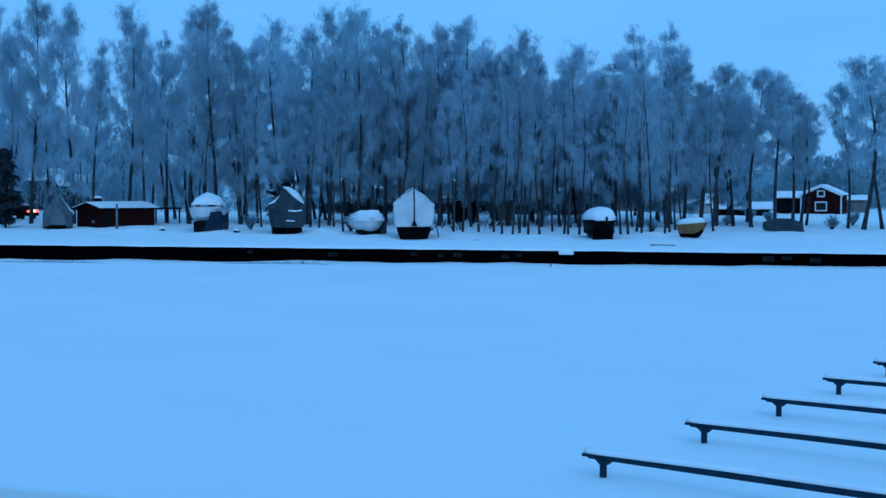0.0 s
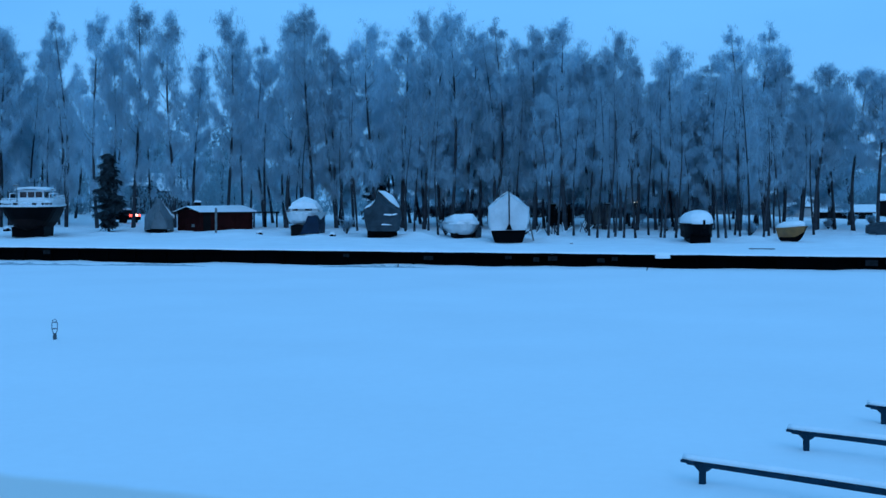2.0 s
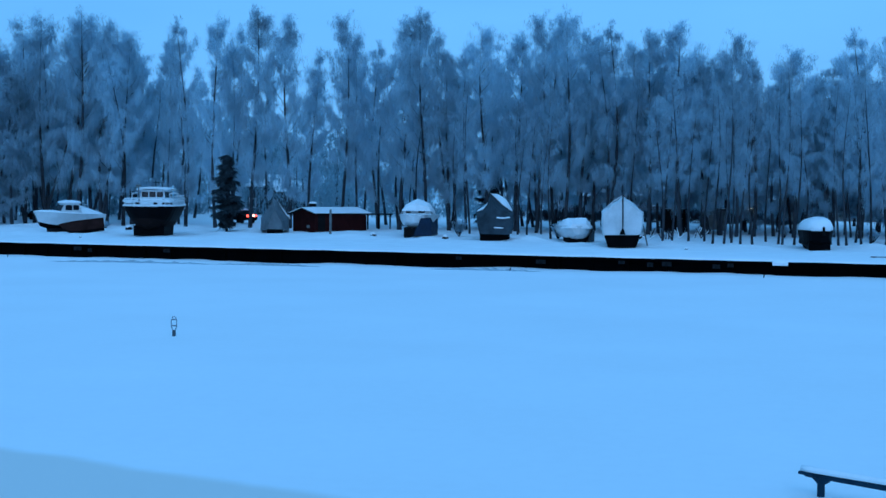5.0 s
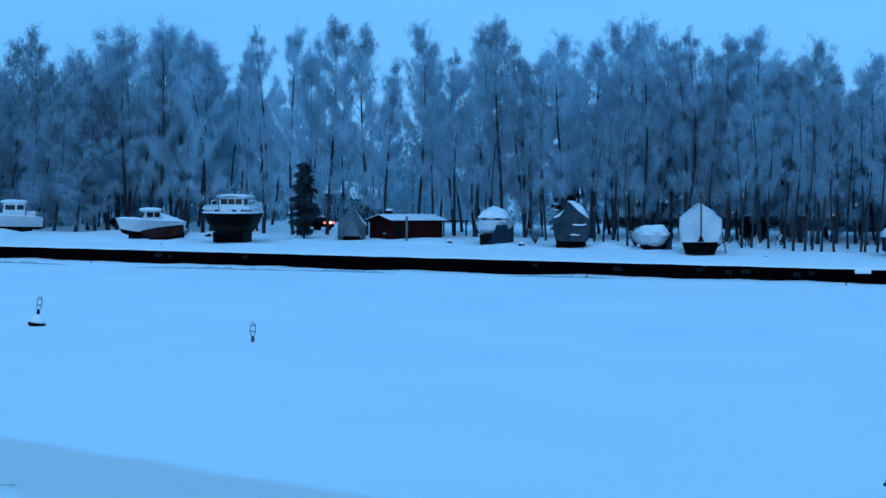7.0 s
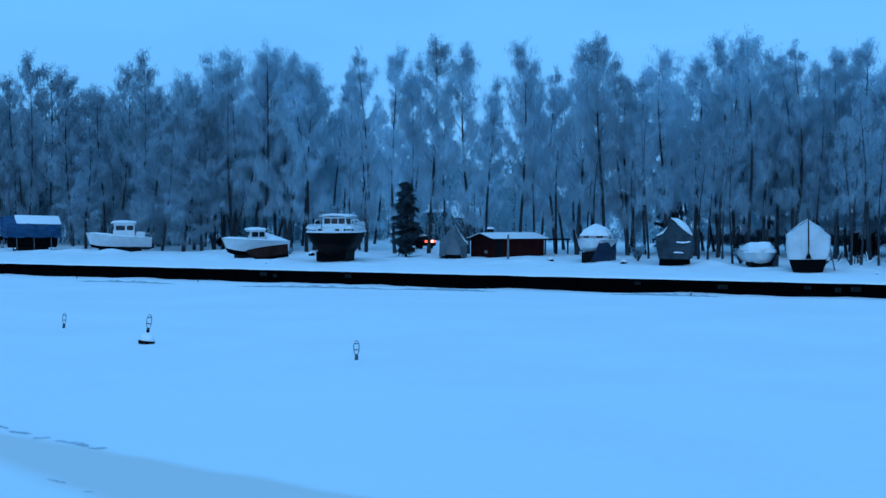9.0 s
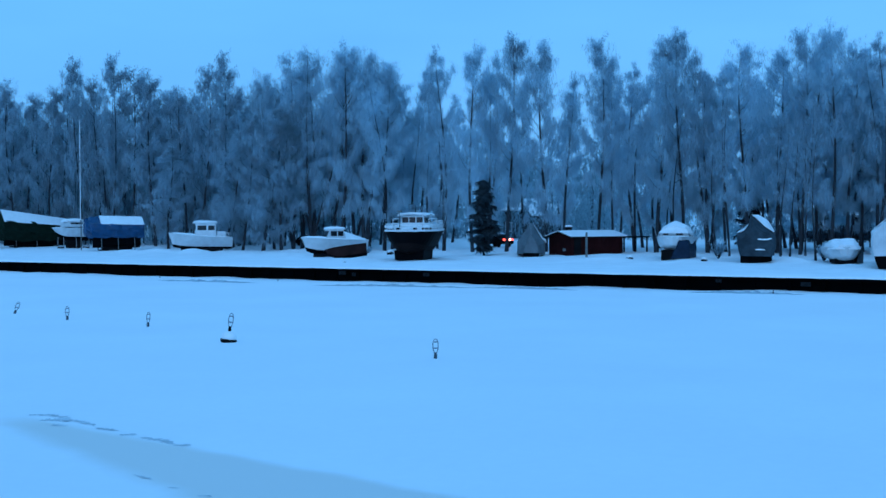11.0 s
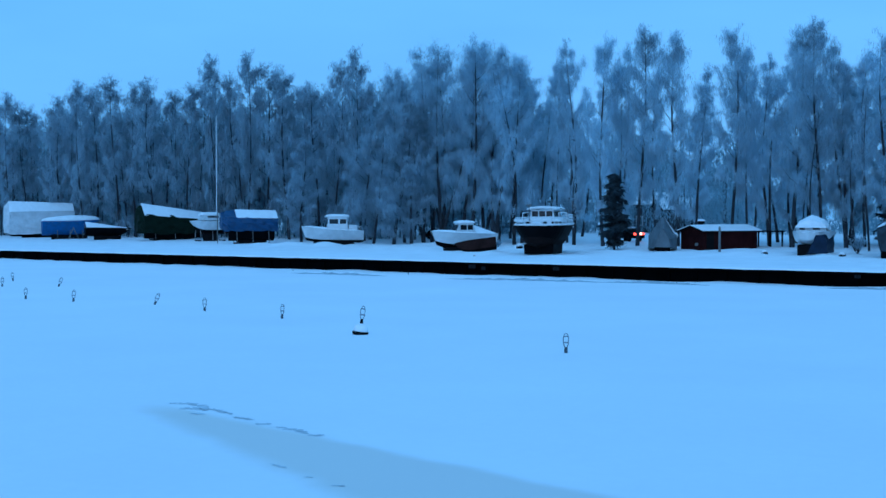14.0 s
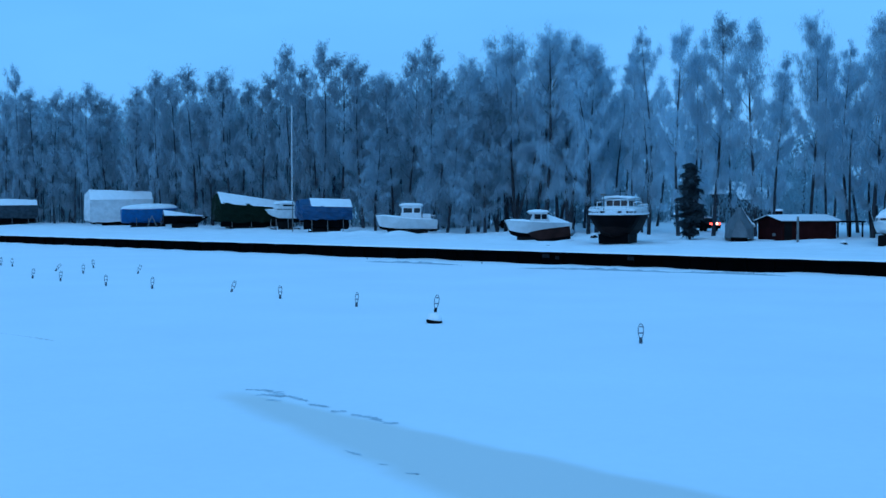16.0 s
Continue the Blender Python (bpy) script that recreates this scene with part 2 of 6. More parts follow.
def part(name, bm, mat, parent, label="", smooth=False):
    ob = new(name, mesh_of(name, bm, mat, smooth))
    ob.parent = parent
    return tagged(ob, label)


def thing(name, m, label, category, group="", kind=""):
    ob = new(name)
    ob.empty_display_size = 0.3
    ob.matrix_world = m
    return tagged(ob, label, category, group, kind)


def box(bm, cx, cy, cz, sx, sy, sz, bevel=0.0, turn=None):
    r = bmesh.ops.create_cube(bm, size=1.0, matrix=Matrix.Translation((cx, cy, cz)) @ (turn or Matrix()) @ Matrix.Diagonal((sx, sy, sz, 1)))
    if bevel:
        edges = list({e for v in r["verts"] for e in v.link_edges})
        bmesh.ops.bevel(bm, geom=edges, offset=bevel, segments=2, affect="EDGES", profile=0.6)
    return bm


def tube(bm, points, radii, sides=6, cap=True):
    points = [Vector(p) for p in points]
    if not isinstance(radii, (list, tuple)):
        radii = [radii] * len(points)
    rings = []
    for i, p in enumerate(points):
        d = (points[min(i + 1, len(points) - 1)] - points[max(i - 1, 0)]).normalized()
        a = d.orthogonal().normalized()
        if i and abs(d.z) < 0.95:
            a = d.cross(Vector((0, 0, 1))).normalized()
        elif abs(d.z) < 0.95:
            a = d.cross(Vector((0, 0, 1))).normalized()
        b = d.cross(a)
        rings.append([bm.verts.new(p + (a * math.cos(2 * math.pi * k / sides) + b * math.sin(2 * math.pi * k / sides)) * radii[i]) for k in range(sides)])
    for r0, r1 in zip(rings, rings[1:]):
        for k in range(sides):
            bm.faces.new((r0[k], r0[(k + 1) % sides], r1[(k + 1) % sides], r1[k]))
    if cap:
        bm.faces.new(rings[0][::-1])
        bm.faces.new(rings[-1])
    return bm


def loft(bm, sections, cap=True, closed=False):
    """Skin through sections of equal count; closed: each section is a ring."""
    rows = [[bm.verts.new(p) for p in sec] for sec in sections]
    n = len(rows[0])
    for a, b in zip(rows, rows[1:]):
        for k in range(n if closed else n - 1):
            bm.faces.new((a[k], a[(k + 1) % n], b[(k + 1) % n], b[k]))
    if cap:
        bm.faces.new(rows[0][::-1])
        bm.faces.new(rows[-1])
    bmesh.ops.recalc_face_normals(bm, faces=bm.faces[:])
    return bm


def mound(bm, ring, height, steps=3, pull=0.0, rough=0.03, seed=0, sharp=2.0):
    """A rounded blanket of snow over a ring of points."""
    rng = random.Random(seed)
    c = sum((Vector(p) for p in ring), Vector()) / len(ring)
    rows = [[bm.verts.new(Vector(p) - Vector((0, 0, 0.03))) for p in ring]]
    for i in range(1, steps + 1):
        f = i / (steps + 0.6)
        h = height * math.sin(f * math.pi / 2) ** 0.8
        rows.append([bm.verts.new(Vector(p).lerp(c, f ** sharp * (1 - pull)) + Vector((0, 0, h + rng.uniform(-rough, rough)))) for p in ring])
    n = len(ring)
    for a, b in zip(rows, rows[1:]):
        for k in range(n):
            bm.faces.new((a[k], a[(k + 1) % n], b[(k + 1) % n], b[k]))
    top = bm.verts.new(c + Vector((0, 0, height)))
    for k in range(n):
        bm.faces.new((rows[-1][k], rows[-1][(k + 1) % n], top))
    bm.faces.new(rows[0][::-1])
    bmesh.ops.recalc_face_normals(bm, faces=bm.faces[:])
    return bm


def raw_mesh(name, verts, faces, mat):
    me = bpy.data.meshes.new(name)
    me.from_pydata(verts, [], faces)
    me.materials.append(mat)
    return me


# ---- ground: ice and land ----
def grid_mesh(name, us, vs, place, mat):
    verts = [place(u, v) for v in vs for u in us]
    n = len(us)
    faces = [(j * n + i, j * n + i + 1, (j + 1) * n + i + 1, (j + 1) * n + i) for j in range(len(vs) - 1) for i in range(n - 1)]
    me = raw_mesh(name, verts, faces, mat)
    me.polygons.foreach_set("use_smooth", [True] * len(me.polygons))
    return me


def ice_z(w, s):
    """Height of the snow on the ice; it sags towards the wall, with low lips of snow along its foot."""
    if s > -7.0:
        k = min(1.0, (s + 7.0) / 7.0)
        sag = lerp_table(w, (-150, -70, -20, 5, 30), (0.12, 0.24, 0.20, 0.05, 0.0)) * k
        near = max(0.0, (s + 2.2) / 2.2)
        lip = 0.10 * near * near * (0.5 + 1.3 * noise.noise(Vector((w * 0.16, 3.1, 0))) + 0.7 * noise.noise(Vector((w * 0.5, 1.1, 0))))
        return 0.02 * k - sag + max(0.0, lip)
    if s > -150:
        p = yard(w, s)
        return 0.02 * noise.noise(Vector((p.x * 0.2, p.y * 0.2, 0))) * min(1.0, (-7.0 - s) / 4)
    return 0.0


def ice_place(w, s):
    p = yard(w, s)
    return (p.x, p.y, ice_z(w, s))


def ice_under(x, y):
    d = Vector((x, y)) - QUAY
    return ice_z(d.dot(E1), d.dot(E2))


def spaced(*stops):
    """Values through (value, step) stops."""
    out = []
    for (a, step), (b, _) in zip(stops, stops[1:]):
        count = max(1, round((b - a) / step))
        out += [a + (b - a) * i / count for i in range(count)]
    return out + [stops[-1][0]]


WS = spaced((-3000, 700), (-260, 1.4), (-130, 0.7), (45, 1.2), (60, 200), (3000, 1))
ice = new("ground_ice", grid_mesh("ground_ice", WS, spaced((-3000, 600), (-160, 30), (-90, 4), (-8, 0.6), (-2.2, 0.3), (0.25, 1)), ice_place, ICE))
tagged(ice, "smooth snow-covered harbour ice with a grey slush streak", "ice", kind="structure")


def land_place(w, s):
    p = yard(w, s)
    # a soft lip of snow over the wall's edge
    if s < 0:
        return (p.x, p.y, 0.86 + 0.03 * noise.noise(Vector((w * 0.4, 5, 0))) + (s + 0.10) * 0.9)
    return (p.x, p.y, land_z(w, s) if s < 400 else 3.6)


land = new("ground_land", grid_mesh("ground_land", WS, spaced((-0.10, 0.1), (0.0, 0.25), (1.5, 0.8), (14, 0.5), (34, 0.8), (40, 3), (120, 30), (400, 650), (3000, 1)), land_place, SNOW))
tagged(land, "snow-covered boat yard and ground behind the quay", "snow ground", kind="structure")

# quay wall: face boards under a cap beam, in bays
quay = thing("quay_wall", pose(QUAY.x, QUAY.y, 0, 0, 0, math.degrees(math.atan2(E1.y, E1.x))), "black timber quay wall topped with snow", "quay", kind="structure")
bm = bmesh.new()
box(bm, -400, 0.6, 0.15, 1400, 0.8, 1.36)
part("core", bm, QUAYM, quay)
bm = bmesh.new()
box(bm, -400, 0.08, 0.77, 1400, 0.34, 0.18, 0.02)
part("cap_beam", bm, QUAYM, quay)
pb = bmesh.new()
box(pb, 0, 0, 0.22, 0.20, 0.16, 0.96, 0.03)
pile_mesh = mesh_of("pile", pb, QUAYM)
rng = random.Random(4)
w = -150.0
while w < 40:
    pile = new("pile", pile_mesh)
    pile.parent, pile.location = quay, (w + rng.uniform(-0.1, 0.1), 0.12, rng.uniform(-0.05, 0.02))
    w += 2.4
fb = bmesh.new()
box(fb, 0, 0, 0.52, 0.75, 0.10, 0.34, 0.03)
fender_mesh = mesh_of("fender", fb, FENDER)
for w in (-13.2, -7.2, -1.6, 0.3, 1.4, 4.6, 5.5, 21.2, 22.3, 24.0, -46.0, -44.8, -37.5):
    fd = new("fender", fender_mesh)
    fd.parent, fd.location = quay, (w, 0.0, rng.uniform(-0.08, 0.04))
    fd.scale = (rng.uniform(0.5, 1.1), 1, rng.uniform(0.8, 1.2))


# ---- trees ----
class Soup:
    """Collects loose triangles and tubes quickly."""
    def __init__(self):
        self.v, self.f = [], []

    def tri(self, a, b, c):
        k = len(self.v)
        self.v += [a, b, c]
        self.f.append((k, k + 1, k + 2))

    def tube(self, pts, rad, sides):
        k0 = len(self.v)
        for i, p in enumerate(pts):
            d = (pts[min(i + 1, len(pts) - 1)] - pts[max(i - 1, 0)]).normalized()
            a = d.cross(Vector((0.31, 0.95, 0.05))).normalized()
            b = d.cross(a)
            self.v += [p + (a * math.cos(6.2832 * q / sides) + b * math.sin(6.2832 * q / sides)) * rad[i] for q in range(sides)]
        for i in range(len(pts) - 1):
            for q in range(sides):
                r = (q + 1) % sides
                self.f.append((k0 + i * sides + q, k0 + i * sides + r, k0 + (i + 1) * sides + r, k0 + (i + 1) * sides + q))

    def mesh(self, name, mat):
        return raw_mesh(name, self.v, self.f, mat)


def crown_width(u, low, full, blunt=1.9):
    """Half width of the crown at height u of the tree."""
    if u < low:
        return 0.0
    k = (u - low) / (1 - low)
    return full * (math.sin(min(1.0, k / 0.36) * math.pi / 2) ** 0.7) * (1 - max(0.0, (k - 0.36) / 0.64) ** blunt * 0.90)


def birch_meshes(seed, height=20.0, low=0.2, full=2.0, limbs=40, subs=8, strands=42, lean=0.25, stems=1, hang=0.75, strand_w=0.017, blunt=3.2, twig_mat=None, thick=0.0075):
    """Steep dark limbs that carry arching shoots hung with fine frosted strands."""
    rng = random.Random(seed)
    wood, frost = Soup(), Soup()
    for stem in range(stems):
        ph, amp = rng.uniform(0, 6), rng.uniform(0.15, 0.40)
        tilt = Vector((rng.uniform(-lean, lean), rng.uniform(-lean, lean), 0)) + (Vector((rng.uniform(-0.8, 0.8), rng.uniform(-0.8, 0.8), 0)) if stems > 1 else Vector())
        hh = height * (1 if stem == 0 else rng.uniform(0.82, 0.95))

        def axis(u):
            return Vector((amp * math.sin(ph + 4 * u) - amp * math.sin(ph), amp * math.cos(ph + 5 * u) - amp * math.cos(ph), hh * u)) + tilt * (2.2 * u)

        def hung(q, e, count, size, up):
            """Strands along a shoot: most hang, some stand out."""
            for _ in range(count):
                m = q.lerp(e, rng.random()) + Vector((rng.uniform(-0.2, 0.2), rng.uniform(-0.2, 0.2), rng.uniform(-0.25, 0.25)))
                c = rng.uniform(0, 2 * math.pi)
                tl = rng.uniform(0.30, 1.15) * size
                if rng.random() < hang * (1 - up):
                    tip = m + Vector((math.cos(c) * tl * 0.32, math.sin(c) * tl * 0.32, -tl * 0.95))
                else:
                    tip = m + Vector((math.cos(c) * tl * 0.6, math.sin(c) * tl * 0.6, tl * rng.uniform(0.0, 0.8)))
                wv = Vector((math.sin(c), -math.cos(c), rng.uniform(-0.3, 0.3))) * (strand_w * rng.uniform(0.6, 1.4))
                frost.tri(m - wv, m + wv, tip)

        r0 = thick * hh
        us = [i / 14 for i in range(15)]
        wood.tube([axis(u) for u in us], [max(0.010, r0 * (1 - u) ** 0.8 * (1.25 if u == 0 else 1)) for u in us], 7)
        count = limbs // stems
        for i in range(count):
            u = low * 0.75 + (0.95 - low * 0.75) * ((i + rng.random()) / count) ** 0.85
            steep = rng.uniform(1.0, 2.4)
            # the tip of the limb touches the crown's outline
            reach = crown_width(min(0.97, max(u + 0.08, low + 0.06)), low, full, blunt) * rng.uniform(0.40, 1.08)
            rise = min(reach * steep, hh * 0.985 - u * hh)
            a = rng.uniform(0, 2 * math.pi)
            out = Vector((math.cos(a), math.sin(a), 0))
            p0 = axis(u)

            def along(k):
                return p0 + out * (reach * k ** 0.85) + Vector((0, 0, rise * k ** 1.1))

            wood.tube([along(k) for k in (0, 0.25, 0.5)], [0.007 * reach + 0.014, 0.005 * reach + 0.010, 0.008], 3)
            frost.tube([along(k) for k in (0.5, 0.75, 1)], [0.012, 0.010, 0.006], 3)
            for j in range(subs):
                k = 0.27 + 0.73 * (j + rng.random()) / subs
                q = along(k)
                b = a + rng.uniform(-1.6, 1.6)
                ln = rng.uniform(0.5, 1.2) * (0.45 + 0.22 * reach)
                e = q + Vector((math.cos(b) * ln, math.sin(b) * ln, ln * rng.uniform(-0.3, 0.8)))
                wv = Vector((math.sin(b), -math.cos(b), 0)) * 0.010
                frost.tri(q - wv, q + wv, e)
                up = min(1.0, max(0.0, (q.z / hh - 0.55) / 0.42))
                hung(q, e, max(4, int(strands * rng.uniform(0.7, 1.3))), 1.0 - 0.30 * up, 0.6 * up)
        # the leader's own fine top
        for i in range(16):
            u = 0.84 + 0.16 * i / 16
            b = rng.uniform(0, 6.2832)
            ln = (1.0 - u) * hh * 0.24 + (0.60 if blunt > 3.9 else 0.28)
            q = axis(u)
            e = q + Vector((math.cos(b) * ln, math.sin(b) * ln, ln * rng.uniform(0.5, 1.5)))
            hung(q, e, strands, 0.5, 0.7)
    return wood.mesh("trunk", BARK), frost.mesh("crown", twig_mat or FROST)


def birch(trunk, crown, m, label, group="frosted birches in the yard"):
    t = thing("birch_tree", m, label, "tree", group)
    for name, me in (("trunk", trunk), ("crown", crown)):
        ob = new(name, me)
        ob.parent = t
    return t


BASE_H, BASE_R = 20.0, 2.0
TALL = [birch_meshes(11 + i, low=0.18 + 0.05 * (i % 3), stems=1 + (i == 3), blunt=3.0 + 0.8 * (i % 3)) for i in range(7)]
ROUND = [birch_meshes(41 + i, low=0.20, limbs=40, stems=2 if i else 1, lean=0.5, hang=0.9, blunt=6.0, thick=0.007) for i in range(3)]
HIGH = [birch_meshes(51 + i, low=0.48, limbs=36, lean=0.2, hang=0.85, blunt=3.4, thick=0.0075) for i in range(3)]
BACK = [birch_meshes(81 + i, low=0.16, limbs=28, subs=6, strands=30, strand_w=0.030, thick=0.006) for i in range(4)]
# same tree form with twigs coloured darker, for the shaded dense grove
GROVE = [birch_meshes(91 + i, low=0.08, limbs=32, subs=6, strands=34, strand_w=0.031, twig_mat=SHADE_FROST, thick=0.0055, blunt=4.0 + 1.5 * (i % 2)) for i in range(4)]
YOUNG = [birch_meshes(101 + i, low=0.44, limbs=18, subs=5, strands=20, strand_w=0.024, thick=0.0058, twig_mat=SHADE_FROST) for i in range(3)]
BUSHY = [birch_meshes(61 + i, low=0.05, limbs=44, lean=0.4, hang=0.85, blunt=2.6, thick=0.006, twig_mat=SHADE_FROST) for i in range(2)]
LABEL_A = "tall leafless frosted tree in a dense grove, twigs darkened for shade"
LABEL_T = "tall slender leafless birch white with hoarfrost standing in snow"
LABEL_R = "broad leafless birch with drooping frosted twigs in snow"
LABEL_B = "low bushy frosted birch with branches down to the snow"
tree_rng = random.Random(99)


def plant(kinds, w, s, h, label, half=2.0):
    p = yard(w, s)
    k = half * 1.4 / BASE_R
    trunk, crown = tree_rng.choice(kinds)
    m = pose(p.x, p.y, land_z(w, s) - 0.05, 0, 0, tree_rng.uniform(0, 360)) @ Matrix.Diagonal((k, k, h / BASE_H * 1.02, 1))
    return birch(trunk, crown, m, label)


# the trees that make the skyline: w, s, height, half width
SKY_EAST = [(-55.5, 37, 21.4, 1.5), (-51.9, 35, 22.8, 1.9), (-52.1, 39, 17.6, 1.2), (-46.4, 34, 21.7, 1.8), (-46.5, 38, 18.7, 1.4), (-40.9, 35, 21.4, 1.7), (-40.1, 37, 19.6, 1.3),
            (-38.2, 38, 19.2, 1.6), (-34.8, 36, 21.1, 2.1), (-31.0, 34, 21.6, 1.7), (-29.3, 36, 19.7, 1.8), (-28.3, 38, 18.2, 1.5), (-24.5, 34, 19.4, 1.8), (-22.6, 37, 19.3, 2.0),
            (-19.7, 35, 20.5, 1.5), (-19.0, 38, 19.9, 1.6), (-16.5, 34, 20.3, 1.7), (-15.9, 37, 19.1, 1.8)]
SKY_MID = [(-12.6, 35, 19.2, 1.8), (-11.7, 38, 17.7, 1.6), (-9.0, 36, 18.7, 1.8), (-5.5, 34, 19.2, 2.1), (-4.2, 37, 16.5, 1.8), (-2.3, 36, 15.7, 1.8), (-0.4, 34, 17.7, 1.5), (0.8, 36, 16.1, 1.6),
           (2.4, 37, 13.9, 1.5), (4.5, 35, 16.3, 1.8), (5.7, 38, 14.3, 1.5), (7.7, 36, 15.4, 1.8), (10.2, 34, 17.5, 1.8), (12.4, 35, 18.2, 1.7), (13.8, 37, 15.3, 1.7)]
SKY_RIGHT = [(15.2, 38, 13.0, 1.5), (16.6, 36, 14.3, 1.7), (18.2, 39, 13.0, 1.4), (19.8, 37, 14.1, 1.7), (21.9, 36, 13.6, 1.6), (23.4, 38, 12.1, 1.6), (24.2, 40, 11.4, 1.5), (24.8, 43, 10.8, 1.2),
             (28.1, 36, 12.6, 1.3), (29.2, 33, 14.4, 1.9), (30.9, 35, 13.7, 1.6), (32.6, 34, 13.9, 1.7), (35.0, 35, 13.6, 1.7)]
SKY_WEST = [(-55.6, 34, 21.9, 1.8), (-60.1, 35, 22.0, 1.7), (-63.0, 36, 20.7, 1.1), (-67.9, 40, 16.7, 1.5), (-72.0, 42, 17.0, 1.4)]
SKY_ROUND = [(-67.6, 34, 20.6, 2.0), (-71.4, 35, 22.3, 2.3), (-74.0, 34, 23.1, 2.3), (-77.0, 36, 22.6, 2.2), (-69.5, 38, 21.3, 2.2), (-76.0, 39, 22.2, 2.3), (-78.5, 34, 22.6, 2.2), (-83.5, 38, 21.5, 2.1), (-73.0, 38, 21.8, 2.2), (-80.0, 36, 23.4, 2.3), (-81.4, 34, 22.9, 2.1), (-85.4, 35, 21.0, 1.7)]
SKY_FAR = [(-96.2, 39, 20.3, 2.0), (-97.3, 38, 24.5, 1.7), (-101.7, 39, 23.4, 2.1), (-106.0, 40, 20.6, 2.2), (-111.4, 42, 21.0, 2.3), (-111.8, 40, 23.0, 2.4), (-117.1, 41, 24.2, 2.5), (-119.5, 39, 25.9, 1.9),
           (-125.8, 42, 23.4, 2.2), (-127.4, 40, 26.4, 1.8), (-133.6, 42, 23.1, 2.3), (-134.1, 40, 22.7, 2.3), (-141.7, 42, 22.4, 2.5), (-142.7, 40, 24.0, 2.3), (-150.0, 42, 23.8, 2.2), (-152.3, 40, 24.9, 2.6),
           (-161.2, 42, 23.7, 2.5), (-161.9, 40, 25.2, 2.0), (-168.4, 46, 24.8, 2.1)]
SKY_LAST = [(-173.3, 46, 23.9, 2.4), (-175.6, 45, 23.7, 2.4), (-184.2, 43, 23.0, 2.5), (-184.0, 40, 24.7, 2.0), (-195.1, 43, 23.1, 2.5), (-198.8, 41, 24.3, 2.5), (-210.0, 43, 25.1, 2.6), (-212.7, 41, 29.6, 1.8),
            (-220.0, 42, 25.4, 2.7), (-229.9, 43, 26.3, 2.8), (-236.7, 42, 27.0, 2.8)]
for kinds, label, rows in ((TALL, LABEL_T, SKY_EAST), (TALL, LABEL_T, SKY_MID), (HIGH, LABEL_R, SKY_RIGHT), (TALL, LABEL_T, SKY_WEST), (ROUND, LABEL_R, SKY_ROUND), (GROVE, LABEL_A, SKY_FAR), (GROVE, LABEL_A, SKY_LAST)):
    for w, s, h, half in rows:
        plant(kinds, w, s, h, label, half)
for w, s, h, half in ((-82.6, 30, 16.6, 2.6), (-80.6, 31, 15.3, 2.2), (-87.8, 32, 16.3, 2.0), (-101.8, 33, 13.1, 2.0), (-64.5, 40, 14.5, 1.6), (-91.5, 33, 14.5, 2.2)):
    plant(BUSHY, w, s, h, LABEL_B, half)


def skyline(w):
    """Height that the trees behind the front row keep under."""
    return lerp_table(w, (-236, -212, -195, -168, -142, -127, -112, -101, -96, -90, -85, -74, -67, -64, -62, -52, -40, -20, -5, 2, 12, 15, 20, 26, 27.3, 30, 50),
                      (25, 24.5, 22.5, 23, 22.5, 24, 22, 22.5, 20, 16.5, 20, 22.5, 19, 15, 19, 21, 20, 19.5, 18, 14.5, 16.5, 13.5, 13.5, 10.5, 9, 13.5, 13))


def thin(w):
    """How dense the stand behind is, along the quay."""
    return lerp_table(w, (-240, -84, -70, -66, -42, -28, -16, -8, 14, 26, 40), (1, 1, 0.6, 0.12, 0.2, 0.6, 0.95, 0.95, 0.9, 0.6, 0.4))


# fuller crowns filling the middle of the stand
for i in range(34):
    w = -44 + 58 * (i + tree_rng.random()) / 34
    if w < -28 and i % 2:
        continue
    plant(GROVE if w > -8 else BACK, w, tree_rng.uniform(38, 47), skyline(w) * tree_rng.uniform(0.76, 0.94), LABEL_A if w > -8 else LABEL_T, 1.8)

# slender young stems at the edge of the yard
YOUNG_SPOTS = [(-1.2, 24), (0.1, 21), (1.2, 20), (1.2, 23), (2.3, 21), (3.5, 19.5), (3.8, 24), (5.1, 22), (5.7, 20), (6.6, 20), (9.8, 21), (10.5, 20), (11.2, 24), (12.3, 19.5), (13.2, 22), (13.4, 25), (10.6, 26),
               (-24.2, 29), (-19.8, 30), (-18.9, 30), (-13.9, 22), (-4.2, 22), (-3.9, 24), (-2.5, 24), (14.2, 27), (15.7, 30), (16.8, 28)]
for w, s in YOUNG_SPOTS:
    plant(YOUNG, w, s, tree_rng.uniform(11, 14.5) * (0.9 if w > 13 else 1), "young slender frosted birch at the edge of the yard", 1.15)
for i in range(14):
    w = -36 + 50 * (i + tree_rng.random()) / 14
    plant(YOUNG, w, tree_rng.uniform(28, 36), tree_rng.uniform(10, 15) * (0.85 if w > 3 else 1), "young slender frosted birch at the edge of the yard", 1.2)

# the stand behind the front row
for i in range(78):
    w = -60 + 92 * (i + tree_rng.random()) / 78
    s = tree_rng.uniform(39, 64)
    if tree_rng.random() > thin(w) or (16 < w and s > 48) or w > 24:
        continue
    plant(GROVE if -1 < w < 15 else HIGH if w > 20 else BACK, w, s, skyline(w) * tree_rng.uniform(0.70, 0.92), LABEL_A if -1 < w < 15 else LABEL_T, 2.0)
for i in range(84):
    w = -245 + 185 * (i + tree_rng.random()) / 84
    s = tree_rng.uniform(41, 62)
    if tree_rng.random() > thin(w):
        continue
    plant(GROVE if w < -86 else BACK, w, s, skyline(w) * tree_rng.uniform(0.78, 1.0), LABEL_A if w < -86 else LABEL_T, 2.0)


